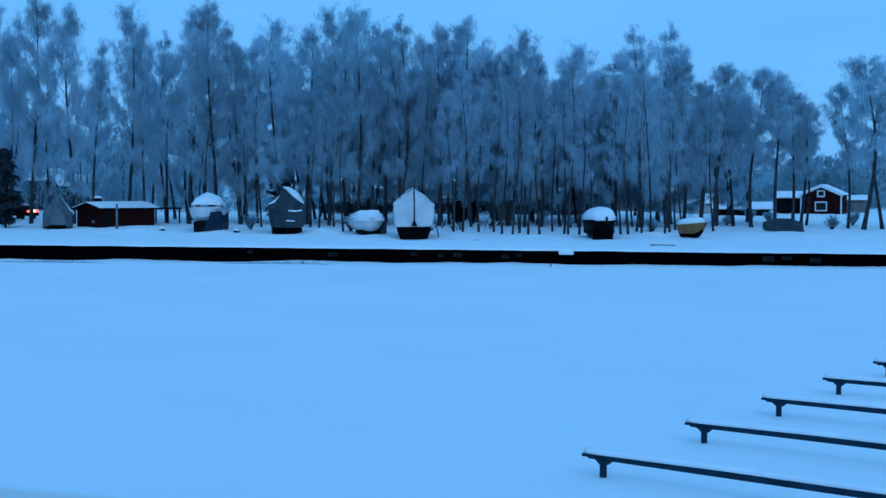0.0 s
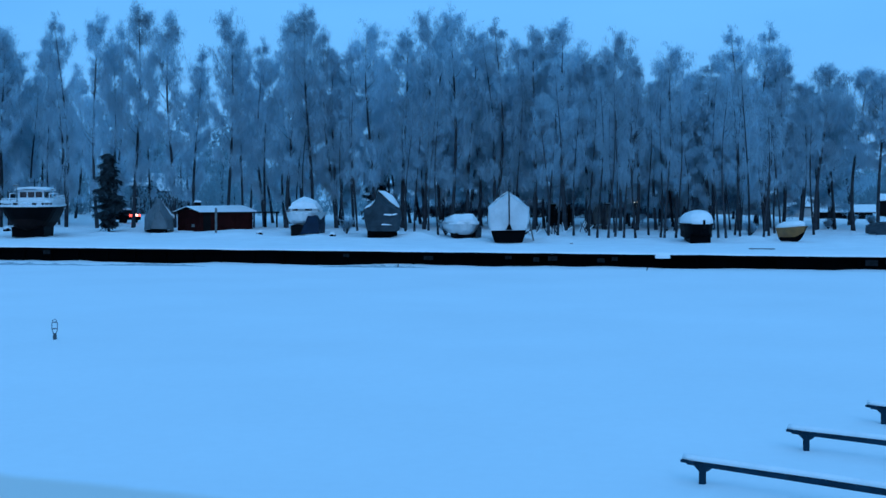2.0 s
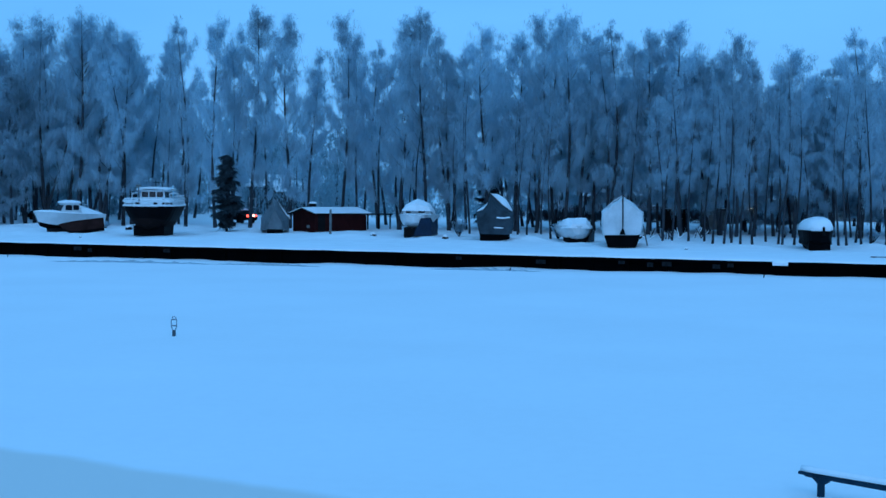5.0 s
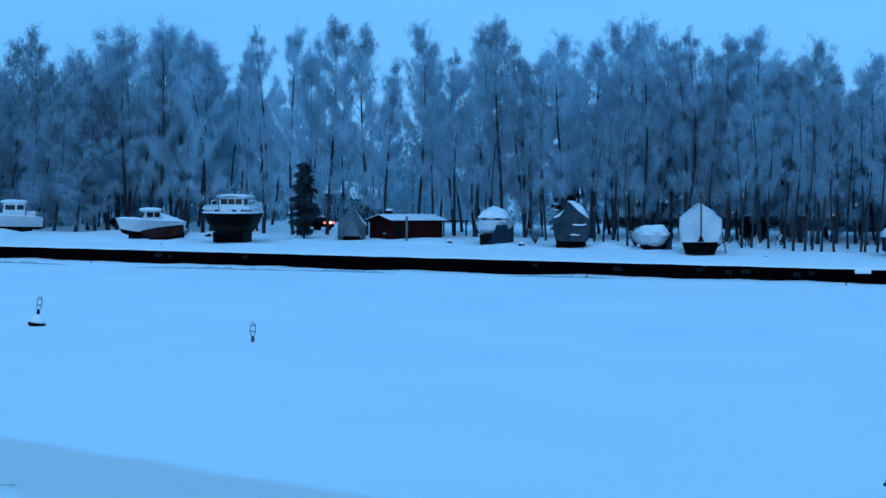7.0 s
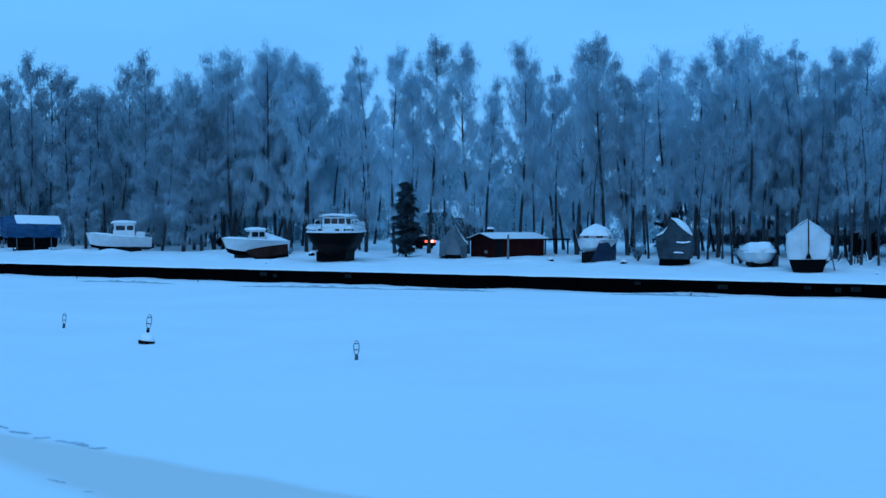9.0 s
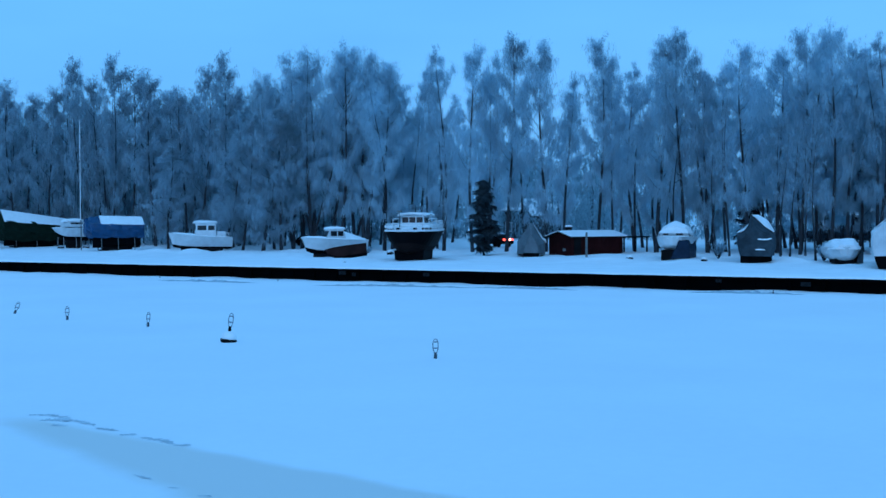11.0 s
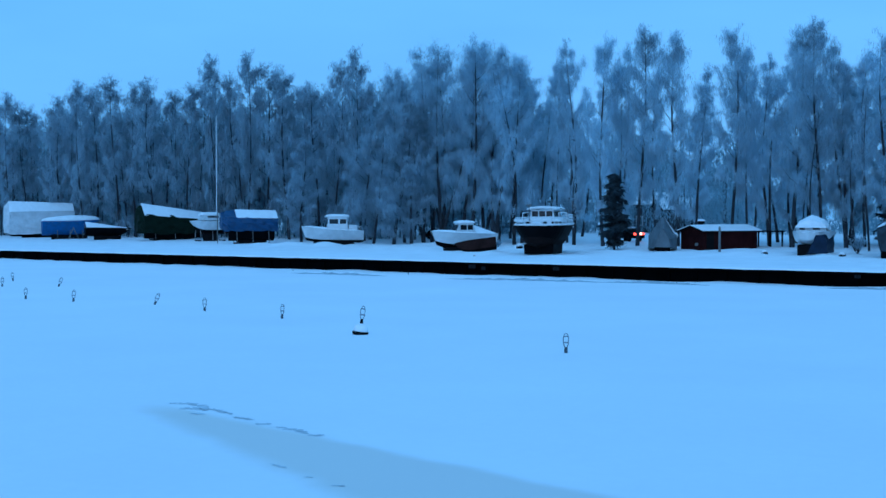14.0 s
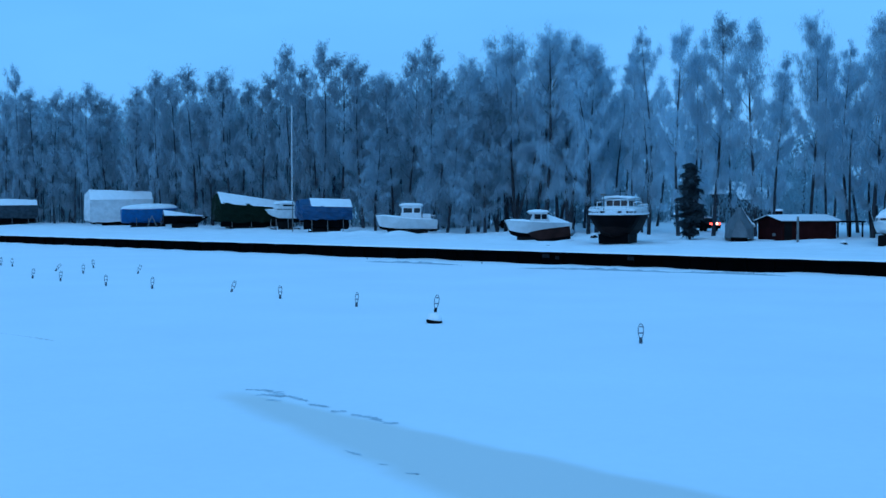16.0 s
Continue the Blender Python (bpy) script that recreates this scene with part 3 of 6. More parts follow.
def far_woods():
    """Woods behind the stand, too dense to count."""
    rng = random.Random(5)
    soup, wood = Soup(), Soup()
    for i in range(460):
        w = rng.uniform(-330, 90)
        s = rng.uniform(72 if w < -60 else 100, 135)
        if w < 15 and rng.random() > thin(w) ** 1.5:
            continue
        p = yard(w, s)
        h = skyline(w) * rng.uniform(0.55, 0.85) * (0.75 if w > 15 else 1)
        z0 = land_z(w, s)
        base = Vector((p.x, p.y, z0))
        wood.tube([base, base + Vector((rng.uniform(-0.5, 0.5), 0, h * 0.9))], [0.13, 0.03], 4)
        for _ in range(330):
            u = rng.uniform(0.03, 1.0)
            r = (0.5 + crown_width(max(u, 0.1), 0.05, 2.4)) * math.sqrt(rng.random())
            a = rng.uniform(0, 6.2832)
            c = base + Vector((math.cos(a) * r, math.sin(a) * r, u * h))
            b = rng.uniform(0, 6.2832)
            tl, tw = rng.uniform(0.7, 1.7), rng.uniform(0.09, 0.2)
            side = Vector((math.sin(b), -math.cos(b), rng.uniform(-0.5, 0.5))) * tw
            soup.tri(c - side, c + side, c + Vector((math.cos(b) * tl * 0.5, math.sin(b) * tl * 0.5, tl * rng.uniform(-1.2, 0.5))))
    # low thicket behind the stand; dark twig colour stands in for shade between the trunks
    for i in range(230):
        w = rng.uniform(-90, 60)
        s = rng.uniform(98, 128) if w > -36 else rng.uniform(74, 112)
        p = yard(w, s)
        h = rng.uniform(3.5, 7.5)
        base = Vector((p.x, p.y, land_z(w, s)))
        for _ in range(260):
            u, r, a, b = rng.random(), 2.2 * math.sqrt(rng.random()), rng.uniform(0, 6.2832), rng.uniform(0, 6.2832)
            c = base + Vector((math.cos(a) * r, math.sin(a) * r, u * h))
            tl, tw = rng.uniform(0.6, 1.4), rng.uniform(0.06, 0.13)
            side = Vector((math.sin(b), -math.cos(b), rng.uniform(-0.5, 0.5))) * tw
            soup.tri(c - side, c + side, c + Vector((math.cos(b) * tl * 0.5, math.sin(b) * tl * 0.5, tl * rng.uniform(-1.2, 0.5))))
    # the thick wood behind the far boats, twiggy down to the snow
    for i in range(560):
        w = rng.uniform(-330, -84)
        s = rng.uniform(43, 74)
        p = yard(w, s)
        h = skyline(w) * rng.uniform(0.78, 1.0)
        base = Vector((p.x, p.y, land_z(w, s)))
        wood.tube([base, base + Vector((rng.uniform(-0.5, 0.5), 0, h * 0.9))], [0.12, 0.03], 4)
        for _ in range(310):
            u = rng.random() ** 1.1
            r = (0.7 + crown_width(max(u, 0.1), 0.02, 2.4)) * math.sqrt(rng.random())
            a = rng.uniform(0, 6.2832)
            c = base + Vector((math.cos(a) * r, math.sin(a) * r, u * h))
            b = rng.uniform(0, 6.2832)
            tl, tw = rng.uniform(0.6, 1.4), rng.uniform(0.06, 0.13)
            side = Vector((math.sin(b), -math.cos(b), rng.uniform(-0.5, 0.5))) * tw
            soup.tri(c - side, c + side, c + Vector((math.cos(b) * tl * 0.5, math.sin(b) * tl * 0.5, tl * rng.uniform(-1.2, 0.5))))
    woods = thing("far_woods", pose(0, 0, 0), "dense far birch woods with hoarfrost, shade and haze in their grey", "woods", kind="stuff")
    for name, me in (("crowns", soup.mesh("crowns", FARSHADE)), ("trunks", wood.mesh("trunks", BARK))):
        ob = new(name, me)
        ob.parent = woods
        tagged(ob, kind="stuff")


far_woods()


def spruce(w, s, h, width):
    rng = random.Random(int(w * 10) % 1000)
    p = yard(w, s)
    t = thing("spruce_tree", pose(p.x, p.y, land_z(w, s) - 0.05), "dark green spruce standing in the snow", "tree")
    wood, needles = Soup(), Soup()
    wood.tube([Vector((0, 0, 0)), Vector((0, 0, h))], [0.13, 0.02], 7)
    for i in range(110):
        u = 0.10 + 0.90 * i / 110
        reach = width * 0.5 * (1 - u) ** 0.45 * rng.uniform(0.25, 1.1) * min(1, (u - 0.02) / 0.20) + 0.15
        a = rng.uniform(0, 6.2832)
        q, e = Vector((0, 0, u * h)), Vector((math.cos(a) * reach, math.sin(a) * reach, u * h + reach * rng.uniform(-0.5, 0.35)))
        wood.tube([q, e], [0.03, 0.008], 3)
        for _ in range(84):
            m = q.lerp(e, rng.uniform(0.1, 1))
            c = rng.uniform(0, 6.2832)
            tl = rng.uniform(0.3, 0.75)
            side = Vector((math.sin(c), -math.cos(c), rng.uniform(-0.4, 0.4))) * 0.12
            needles.tri(m - side, m + side, m + Vector((math.cos(c) * tl, math.sin(c) * tl, -tl * rng.uniform(0.1, 0.9))))
    for name, me in (("trunk", wood.mesh("trunk", BARK)), ("crown", needles.mesh("crown", NEEDLE))):
        ob = new(name, me)
        ob.parent = t


spruce(-48.6, 25.4, 7.6, 3.6)
spruce(-28.0, 44.0, 7.0, 3.2)

# ---- mooring booms on the ice ----
BOOM_DIR = Vector((0.788, -0.616))


def boom():
    b = thing("mooring_boom", pose(0, 0, 0), "dark steel mooring boom dusted with snow standing on ice", "mooring boom", "mooring booms in a row")
    bm = bmesh.new()
    tube(bm, [(-0.28, 0, 0.30), (8.2, 0, 0.30)], 0.052, 8)
    part("beam", bm, BOOMM, b)
    bm = bmesh.new()
    box(bm, -0.23, 0, 0.31, 0.26, 0.20, 0.045, 0.015)
    part("tip_plate", bm, BOOMM, b)
    bm = bmesh.new()
    tube(bm, [(-0.02, 0, -0.03), (-0.02, 0, 0.26)], 0.058, 10)
    part("leg", bm, BOOMM, b)
    bm = bmesh.new()
    box(bm, 0.0, 0, 0.25, 0.18, 0.09, 0.08, 0.01)
    loft(bm, [[(-0.16, y, 0.27), (-0.06, y, 0.19), (0.06, y, 0.19), (0.16, y, 0.27)] for y in (-0.05, 0.05)], closed=True)
    part("gusset", bm, BOOMM, b)
    bm = bmesh.new()
    tube(bm, [(8.0, 0, -0.03), (8.0, 0, 0.28)], 0.058, 10)
    part("leg", bm, BOOMM, b)
    bm = bmesh.new()
    ring = [(-0.35, -0.06, 0.335), (-0.2, -0.085, 0.335), (2, -0.05, 0.352), (5, -0.05, 0.352), (8.1, -0.05, 0.352), (8.1, 0.05, 0.352), (5, 0.05, 0.352), (2, 0.05, 0.352), (-0.2, 0.085, 0.335), (-0.35, 0.06, 0.335)]
    rows = [ring, [(x, y * 0.8, z + 0.05) for x, y, z in ring], [(x, y * 0.25, z + 0.075) for x, y, z in ring]]
    loft(bm, rows, cap=True, closed=True)
    part("snow_strip", bm, CAP, b, "thin strip of snow", smooth=True)
    for x in (-0.30, 0.05):
        bm = bmesh.new()
        tube(bm, [(x, -0.05, 0.36), (x, -0.05, 0.378), (x, 0.05, 0.378), (x, 0.05, 0.36)], 0.012, 5)
        part("eye_bolt", bm, BOOMM, b)
    return b


BOOM_Z = math.degrees(math.atan2(BOOM_DIR.y, BOOM_DIR.x))
first_boom = boom()
first_boom.matrix_world = pose(2.62, 19.76, 0.0, 0, 0, BOOM_Z) @ Matrix.Diagonal((1, 1, 1.06, 1))
for k in range(1, 6):
    copy_thing(first_boom, pose(2.70 + 2.075 * k, 19.72 + 2.775 * k, 0.0, 0, 0, BOOM_Z + (0.6, -0.4, 0.3, 0, 0.5)[k - 1]))


# ---- mooring markers frozen in ----
def marker(with_float):
    name, label = ("mooring_buoy", "snow-capped round mooring buoy with a pickup loop") if with_float else ("mooring_marker", "grey pickup loop on a dark stub frozen into ice")
    t = thing(name, pose(0, 0, 0), label, "mooring buoy", "" if with_float else "pickup loops frozen into the ice")
    z0 = 0.0
    if with_float:
        bm = bmesh.new()
        tube(bm, [(0, 0, -0.02), (0, 0, 0.03), (0, 0, 0.09), (0, 0, 0.12)], [0.27, 0.31, 0.31, 0.26], 20)
        part("float", bm, BLACK, t, "black float", smooth=False)
        bm = bmesh.new()
        mound(bm, [(0.29 * math.cos(k * 0.3142), 0.29 * math.sin(k * 0.3142), 0.10) for k in range(20)], 0.27, 4, rough=0.008)
        part("snow_cap", bm, CAP, t, "dome of snow", smooth=True)
        z0 = 0.33
    bm = bmesh.new()
    tube(bm, [(0, 0, z0 - 0.05), (0, 0, z0 + 0.10), (0, 0, z0 + 0.19)], [0.055, 0.06, 0.045], 10)
    part("stub", bm, BLACK if with_float else STUB, t, "dark stub")
    bm = bmesh.new()
    w = 0.085
    tube(bm, [(-w * 0.45, 0, z0 + 0.17), (-w, 0, z0 + 0.32), (-w, 0, z0 + 0.50), (-w * 0.6, 0, z0 + 0.60), (0, 0, z0 + 0.62), (w * 0.6, 0, z0 + 0.60), (w, 0, z0 + 0.50), (w, 0, z0 + 0.32), (w * 0.45, 0, z0 + 0.17)], 0.017, 6)
    part("loop", bm, PLASTIC, t, "grey plastic loop")
    for z in (0.33, 0.53):
        bm = bmesh.new()
        tube(bm, [(-w, 0, z0 + z), (w, 0, z0 + z)], 0.024, 6)
        part("crossbar", bm, PLASTIC, t)
    return t


loop = marker(False)
loop.matrix_world = pose(-15.1, 39.29, 0, 0, 0, 20) @ Matrix.Diagonal((1.0, 1.0, 1.03, 1))
SPOTS = [(-31.85, 47.83, 4, 70), (-37.9, 50.24, 0, 40), (-43.1, 52.9, 20, 38), (-48.87, 53.18, 3, 60), (-52.97, 53.85, 0, 60), (-58.64, 55.83, 3, 60),
         (-60.95, 65.0, 20, 45), (-64.4, 63.4, 2, 55), (-69.6, 69.6, -5, 60), (-68.5, 64.8, 36, 45), (-62.58, 57.25, 8, 60), (-76.73, 68.3, -3, 60), (-79.02, 69.2, 3, 60)]
for x, y, tip, rz in SPOTS:
    copy_thing(loop, pose(x, y, 0, 0, tip, rz))
buoy = marker(True)
buoy.matrix_world = pose(-24.7, 42.41, 0, 0, 7, 25) @ Matrix.Diagonal((1, 1, 1.15, 1))


# ---- marks in the ice snow ----
def streak(points, width, label, name="ice_crack", mat=SLUSH, ridge=0.004):
    """A thin flat line of bare grey ice, with ragged edges."""
    rng = random.Random(int(points[0][0] * 7) % 991)
    bm = bmesh.new()
    pts = [Vector((x, y, 0.0)) for x, y in points]
    n = 26
    rows = []
    for i in range(n + 1):
        f = i / n * (len(pts) - 1)
        k = min(int(f), len(pts) - 2)
        p = pts[k].lerp(pts[k + 1], f - k)
        d = (pts[k + 1] - pts[k]).normalized()
        side = Vector((-d.y, d.x, 0)) * width * 0.5 * (max(0.0, math.sin(math.pi * i / n)) ** 0.5 * rng.uniform(0.3, 1.2) + 0.02)
        off = Vector((-d.y, d.x, 0)) * rng.uniform(-0.3, 0.3) * width
        lift = Vector((0, 0, ice_under(p.x, p.y)))
        rows.append([p + off - side + lift + Vector((0, 0, 0.005)), p + off + lift + Vector((0, 0, 0.005 + ridge * rng.uniform(0.4, 1.3) * math.sin(math.pi * i / n))), p + off + side + lift + Vector((0, 0, 0.005))])
    loft(bm, rows, cap=False)
    ob = new(name, mesh_of(name, bm, mat))
    return tagged(ob, label, "ice crack", kind="structure")


streak([(-36.5, 31.5), (-34.0, 30.9), (-32.3, 30.4)], 0.22, "thin grey crack in the ice snow")
for points, width in (([(-19.7, 24.5), (-19.1, 24.6), (-18.3, 24.25)], 0.30), ([(-18.9, 23.85), (-18.5, 24.15), (-18.1, 23.9)], 0.34), ([(-18.2, 23.4), (-17.8, 23.35)], 0.22), ([(-18.2, 24.2), (-17.2, 23.6)], 0.20),
                      ([(-17.0, 23.35), (-16.3, 23.15)], 0.20), ([(-15.95, 22.7), (-15.65, 22.9)], 0.30), ([(-15.35, 22.65), (-14.8, 22.45), (-14.2, 22.15)], 0.24), ([(-14.15, 21.95), (-13.9, 22.2)], 0.24),
                      ([(-13.2, 19.15), (-12.65, 18.9)], 0.10), ([(-12.0, 18.4), (-11.8, 18.42)], 0.07), ([(-11.2, 18.0), (-11.05, 18.05), (-10.92, 18.0)], 0.10)):
    streak(points, width, "ragged grey edge of a slush streak", "slush_edge", DAMP)
for w0, s0, w1, s1 in ((-58.0, -9.5, -47.0, -9.0), (-41.0, -9.5, -28.0, -7.0), (-29.0, -6.6, -21.0, -5.4), (-14.0, -3.6, -6.0, -3.0)):
    a, b, c = yard(w0, s0), yard((w0 + w1) / 2, (s0 + s1) / 2 + 0.4), yard(w1, s1)
    streak([a[:], b[:], c[:]], 0.9, "long low ledge of grey ice along the quay", "ice_ledge", LEDGE, 0.15)
for w, s in ((-49.6, -3.9), (-24.4, -4.1), (-8.3, -3.0), (8.0, -2.6), (-64.0, -3.4)):
    bm = bmesh.new()
    tube(bm, [(0, 0, -0.05), (0.02, 0, 0.18), (0.05, 0, 0.30)], [0.04, 0.03, 0.015], 6)
    p = yard(w, s)
    ob = new("frozen_stake", mesh_of("frozen_stake", bm, DARKWOOD))
    ob.matrix_world = pose(p.x, p.y, ice_z(w, s))
    tagged(ob, "short dark stake frozen into the ice", "stake", "stakes along the quay")

# things on the quay edge
p = yard(8.6, -0.12)
bm = bmesh.new()
box(bm, 0, 0, 0, 0.95, 0.30, 0.24, 0.05)
ob = new("snow_block", mesh_of("snow_block", bm, CAP, True))
ob.matrix_world = pose(p.x, p.y, 0.74, 0, 0, -14.4)
tagged(ob, "block of snow hanging over the quay edge", "snow block")


def bench():
    t = thing("low_bench", spot(14.4, 4.3, -10, 0, -0.09), "low grey plank bench half buried in snow", "bench")
    for x in (-0.6, 0.6):
        bm = bmesh.new()
        box(bm, x, 0, 0.05, 0.10, 0.28, 0.16, 0.01)
        part("leg", bm, GREYWOOD, t)
    bm = bmesh.new()
    box(bm, 0, 0, 0.16, 1.65, 0.34, 0.06, 0.01)
    part("seat", bm, GREYWOOD, t)


bench()

# ---- boats laid up on land ----
def hull(t, L, B, D, z0, top, bottom, split=0.45, rise=0.25, rake=0.5, fine=0.75, stern=0.85, round_=0.55, counter=0.0, forefoot=0.62):
    """Hull in two paints; bow towards -y. Returns the ring of its sheer."""
    us = [0, 0.04, 0.1, 0.18, 0.28, 0.4, 0.55, 0.7, 0.85, 1.0]
    if counter:
        us = us[:-2] + [0.8, 0.87, 0.92, 0.96, 0.985, 1.0]
    vs = [0, split * 0.33, split * 0.66, split, split + 0.08, 0.62, 0.8, 1.0]
    grid, left, right = [], [], []
    for u in us:
        b = B / 2 * max(0.03, math.sin(min(1.0, u / 0.55 + 0.02) * math.pi / 2) ** fine) * (1 - (1 - stern) * max(0.0, (u - 0.6) / 0.4))
        k = z0 + D * forefoot * (1 - min(1.0, u / 0.34)) ** 2
        sh = z0 + D * (1 + rise * (1 - u) ** 2)
        aft = max(0.0, (u - 0.7) / 0.3)
        b *= math.sqrt(1 - counter * aft ** 3)
        k += counter * 0.30 * D * aft ** 2
        row = []
        for sgn in (-1, 1):
            seq = vs[::-1] if sgn < 0 else vs[1:]
            for v in seq:
                row.append(Vector((sgn * b * v ** round_, L * (u - 0.5) - rake * (v - 0.4) * (1 - u) ** 4, k + (sh - k) * v)))
        grid.append(row)
        left.append(row[0])
        right.append(row[-1])
    n = len(vs)
    lo, hi_ = bmesh.new(), bmesh.new()
    a, c = n - 1 - 3, n - 1 + 3
    loft(lo, [r[a:c + 1] for r in grid], cap=False)
    loft(hi_, [r[:a + 1] for r in grid], cap=False)
    loft(hi_, [r[c:] for r in grid], cap=False)
    lo.faces.new([lo.verts.new(p) for p in grid[-1][a:c + 1]])
    hi_.faces.new([hi_.verts.new(p) for p in grid[-1][:a + 1] + grid[-1][c:]])
    part("bottom", lo, bottom, t, "dark bottom paint")
    part("hull", hi_, top, t)
    bm = bmesh.new()
    for side in (left, right):
        tube(bm, [p + Vector((0, 0, 0.02)) for p in side], 0.05, 5)
    part("gunwale", bm, top, t)
    return left + right[::-1]


def bow_hull(t, L, B, D, z0, mat, blunt=0.4, bilge=0.8):
    """A full-bowed hull with a flat deck, bow towards -y. Returns the ring of its sheer."""
    secs, left, right = [], [], []
    for d in (0.0, 0.03, 0.08, 0.15, 0.24, 0.34, 0.5, 0.75, 1.0):
        b = B / 2 * min(1.0, (d / 0.34) ** blunt) + 0.04
        k = z0 + D * 0.45 * max(0.0, 1 - d / 0.3) ** 2
        y, top = L * (d - 0.5), z0 + D * (1.06 - 0.06 * d)
        half = [(b, top), (b * 0.99, top - 0.18), (b * 0.93, k + (top - k) * 0.55), (b * bilge, k + (top - k) * 0.25), (b * 0.45, k + (top - k) * 0.05), (0.0, k)]
        secs.append([Vector((-x, y, z)) for x, z in half] + [Vector((x, y, z)) for x, z in half[-2::-1]])
        left.append(secs[-1][0])
        right.append(secs[-1][-1])
    bm = bmesh.new()
    loft(bm, secs, cap=True, closed=True)
    part("hull", bm, mat, t)
    bm = bmesh.new()
    for side in (left, right):
        tube(bm, [p + Vector((0, 0, 0.02)) for p in side], 0.05, 5)
    part("gunwale", bm, mat, t)
    return left + right[::-1]


def snow_on(t, ring, height, seed=1, steps=4, name="snow_cover"):
    bm = bmesh.new()
    mound(bm, ring, height, steps, rough=0.03, seed=seed)
    return part(name, bm, CAP, t, "thick rounded snow", smooth=True)


def rect(x0, x1, y0, y1, z):
    xs = [x0 + (x1 - x0) * k / 4 for k in range(4)]
    ys = [y0 + (y1 - y0) * k / 4 for k in range(4)]
    return [(x, y0, z) for x in xs] + [(x1, y, z) for y in ys] + [(x1 + x0 - x, y1, z) for x in xs] + [(x0, y1 + y0 - y, z) for y in ys]


def stands(t, L, B, z, count=3, mat=None, spread=0.85):
    for i in range(count):
        y = L * (-0.32 + 0.64 * i / max(1, count - 1))
        for sx in (-1, 1):
            bm = bmesh.new()
            tube(bm, [(sx * B * 0.5 * spread, y, -0.05), (sx * B * 0.36, y, z)], 0.05, 6)
            part("stand", bm, mat or STEEL, t)
        bm = bmesh.new()
        box(bm, 0, y, 0.12, B * spread, 0.16, 0.16, 0.02)
        part("cross_beam", bm, DARKWOOD, t)


def keel_block(t, L, B, z, mat=None):
    bm = bmesh.new()
    box(bm, 0, 0, z / 2 - 0.05, B, L, z + 0.12, 0.06)
    part("cradle", bm, mat or DARKWOOD, t, "dark timber cradle")


def cover(t, stations, mat, name="cover", label="", wrinkle=0.04, seed=3):
    """A tarpaulin skinned over stations (y, [(x, z), ...]), with folds."""
    rng = random.Random(seed)
    secs = []
    for i, (y, prof) in enumerate(stations):
        row = []
        for j, (x, z) in enumerate(prof):
            row.append(Vector((x + rng.uniform(-1, 1) * wrinkle, y + rng.uniform(-1, 1) * wrinkle, z + rng.uniform(-1, 1) * wrinkle)))
        secs.append(row)
    bm = bmesh.new()
    loft(bm, secs, cap=True)
    return part(name, bm, mat, t, label)


def between(profile_a, profile_b, k):
    return [(x0 + (x1 - x0) * k, z0 + (z1 - z0) * k) for (x0, z0), (x1, z1) in zip(profile_a, profile_b)]


def fine_profile(prof, sag=0.04, n=3):
    out = []
    for (x0, z0), (x1, z1) in zip(prof, prof[1:]):
        for k in range(n):
            f = k / n
            out.append((x0 + (x1 - x0) * f, z0 + (z1 - z0) * f - sag * math.sin(math.pi * f)))
    return out + [prof[-1]]


def stretch(y0, y1, a, b, steps=7, sag=0.04):
    a, b = fine_profile(a, sag), fine_profile(b, sag)
    return [(y0 + (y1 - y0) * i / steps, between(a, b, i / steps)) for i in range(steps + 1)]


def roof_snow(t, y0, y1, a, b, thick=0.10, seed=5, name="roof_snow"):
    """Snow lying on a pitched cover between profiles a and b."""
    rng = random.Random(seed)
    secs = []
    for y, prof in stretch(y0, y1, a, b, 8, 0.0):
        ring = [Vector((x, y, z + 0.012)) for x, z in prof]
        n = len(prof)
        for j, (x, z) in reversed(list(enumerate(prof))):
            e = min(1.0, 0.25 + 0.75 * min(j, n - 1 - j) / 2)
            ring.append(Vector((x, y + rng.uniform(-0.02, 0.02), z + thick * e + rng.uniform(0, 0.03))))
        secs.append(ring)
    bm = bmesh.new()
    loft(bm, secs, cap=True, closed=True)
    return part(name, bm, CAP, t, "snow lying on the slope")


# small boat under a grey pointed cover, beside the shed
t = thing("covered_boat", spot(-42.8, 24.9) @ Matrix.Diagonal((0.95, 1, 1.17, 1)), "small boat under a grey pointed tarpaulin beside the shed", "boat")
tip = [(-1.38, 0.15), (-1.30, 1.05), (-0.70, 1.9), (-0.18, 2.72), (0.18, 2.72), (0.70, 1.9), (1.30, 1.05), (1.38, 0.15)]
aft = [(-1.45, 0.15), (-1.42, 1.2), (-0.9, 1.8), (-0.2, 2.4), (0.2, 2.4), (0.9, 1.8), (1.42, 1.2), (1.45, 0.15)]
bowp = [(-0.75, 0.30), (-0.62, 0.9), (-0.4, 1.3), (-0.08, 1.75), (0.08, 1.75), (0.4, 1.3), (0.62, 0.9), (0.75, 0.30)]
cover(t, stretch(-2.4, -0.9, bowp, tip, 4) + stretch(-0.7, 2.6, tip, aft, 5), TARP_GREY)
roof_snow(t, -0.7, 2.5, [(0.20, 2.70), (0.70, 1.95), (1.20, 1.30)], [(0.22, 2.35), (0.9, 1.8), (1.35, 1.3)], 0.06)
bm = bmesh.new()
tube(bm, [(0, -0.80, 2.6), (0, -0.80, 2.82)], 0.05, 6)
part("ridge_pole", bm, DARKWOOD, t)
keel_block(t, 3.6, 1.6, 0.35)

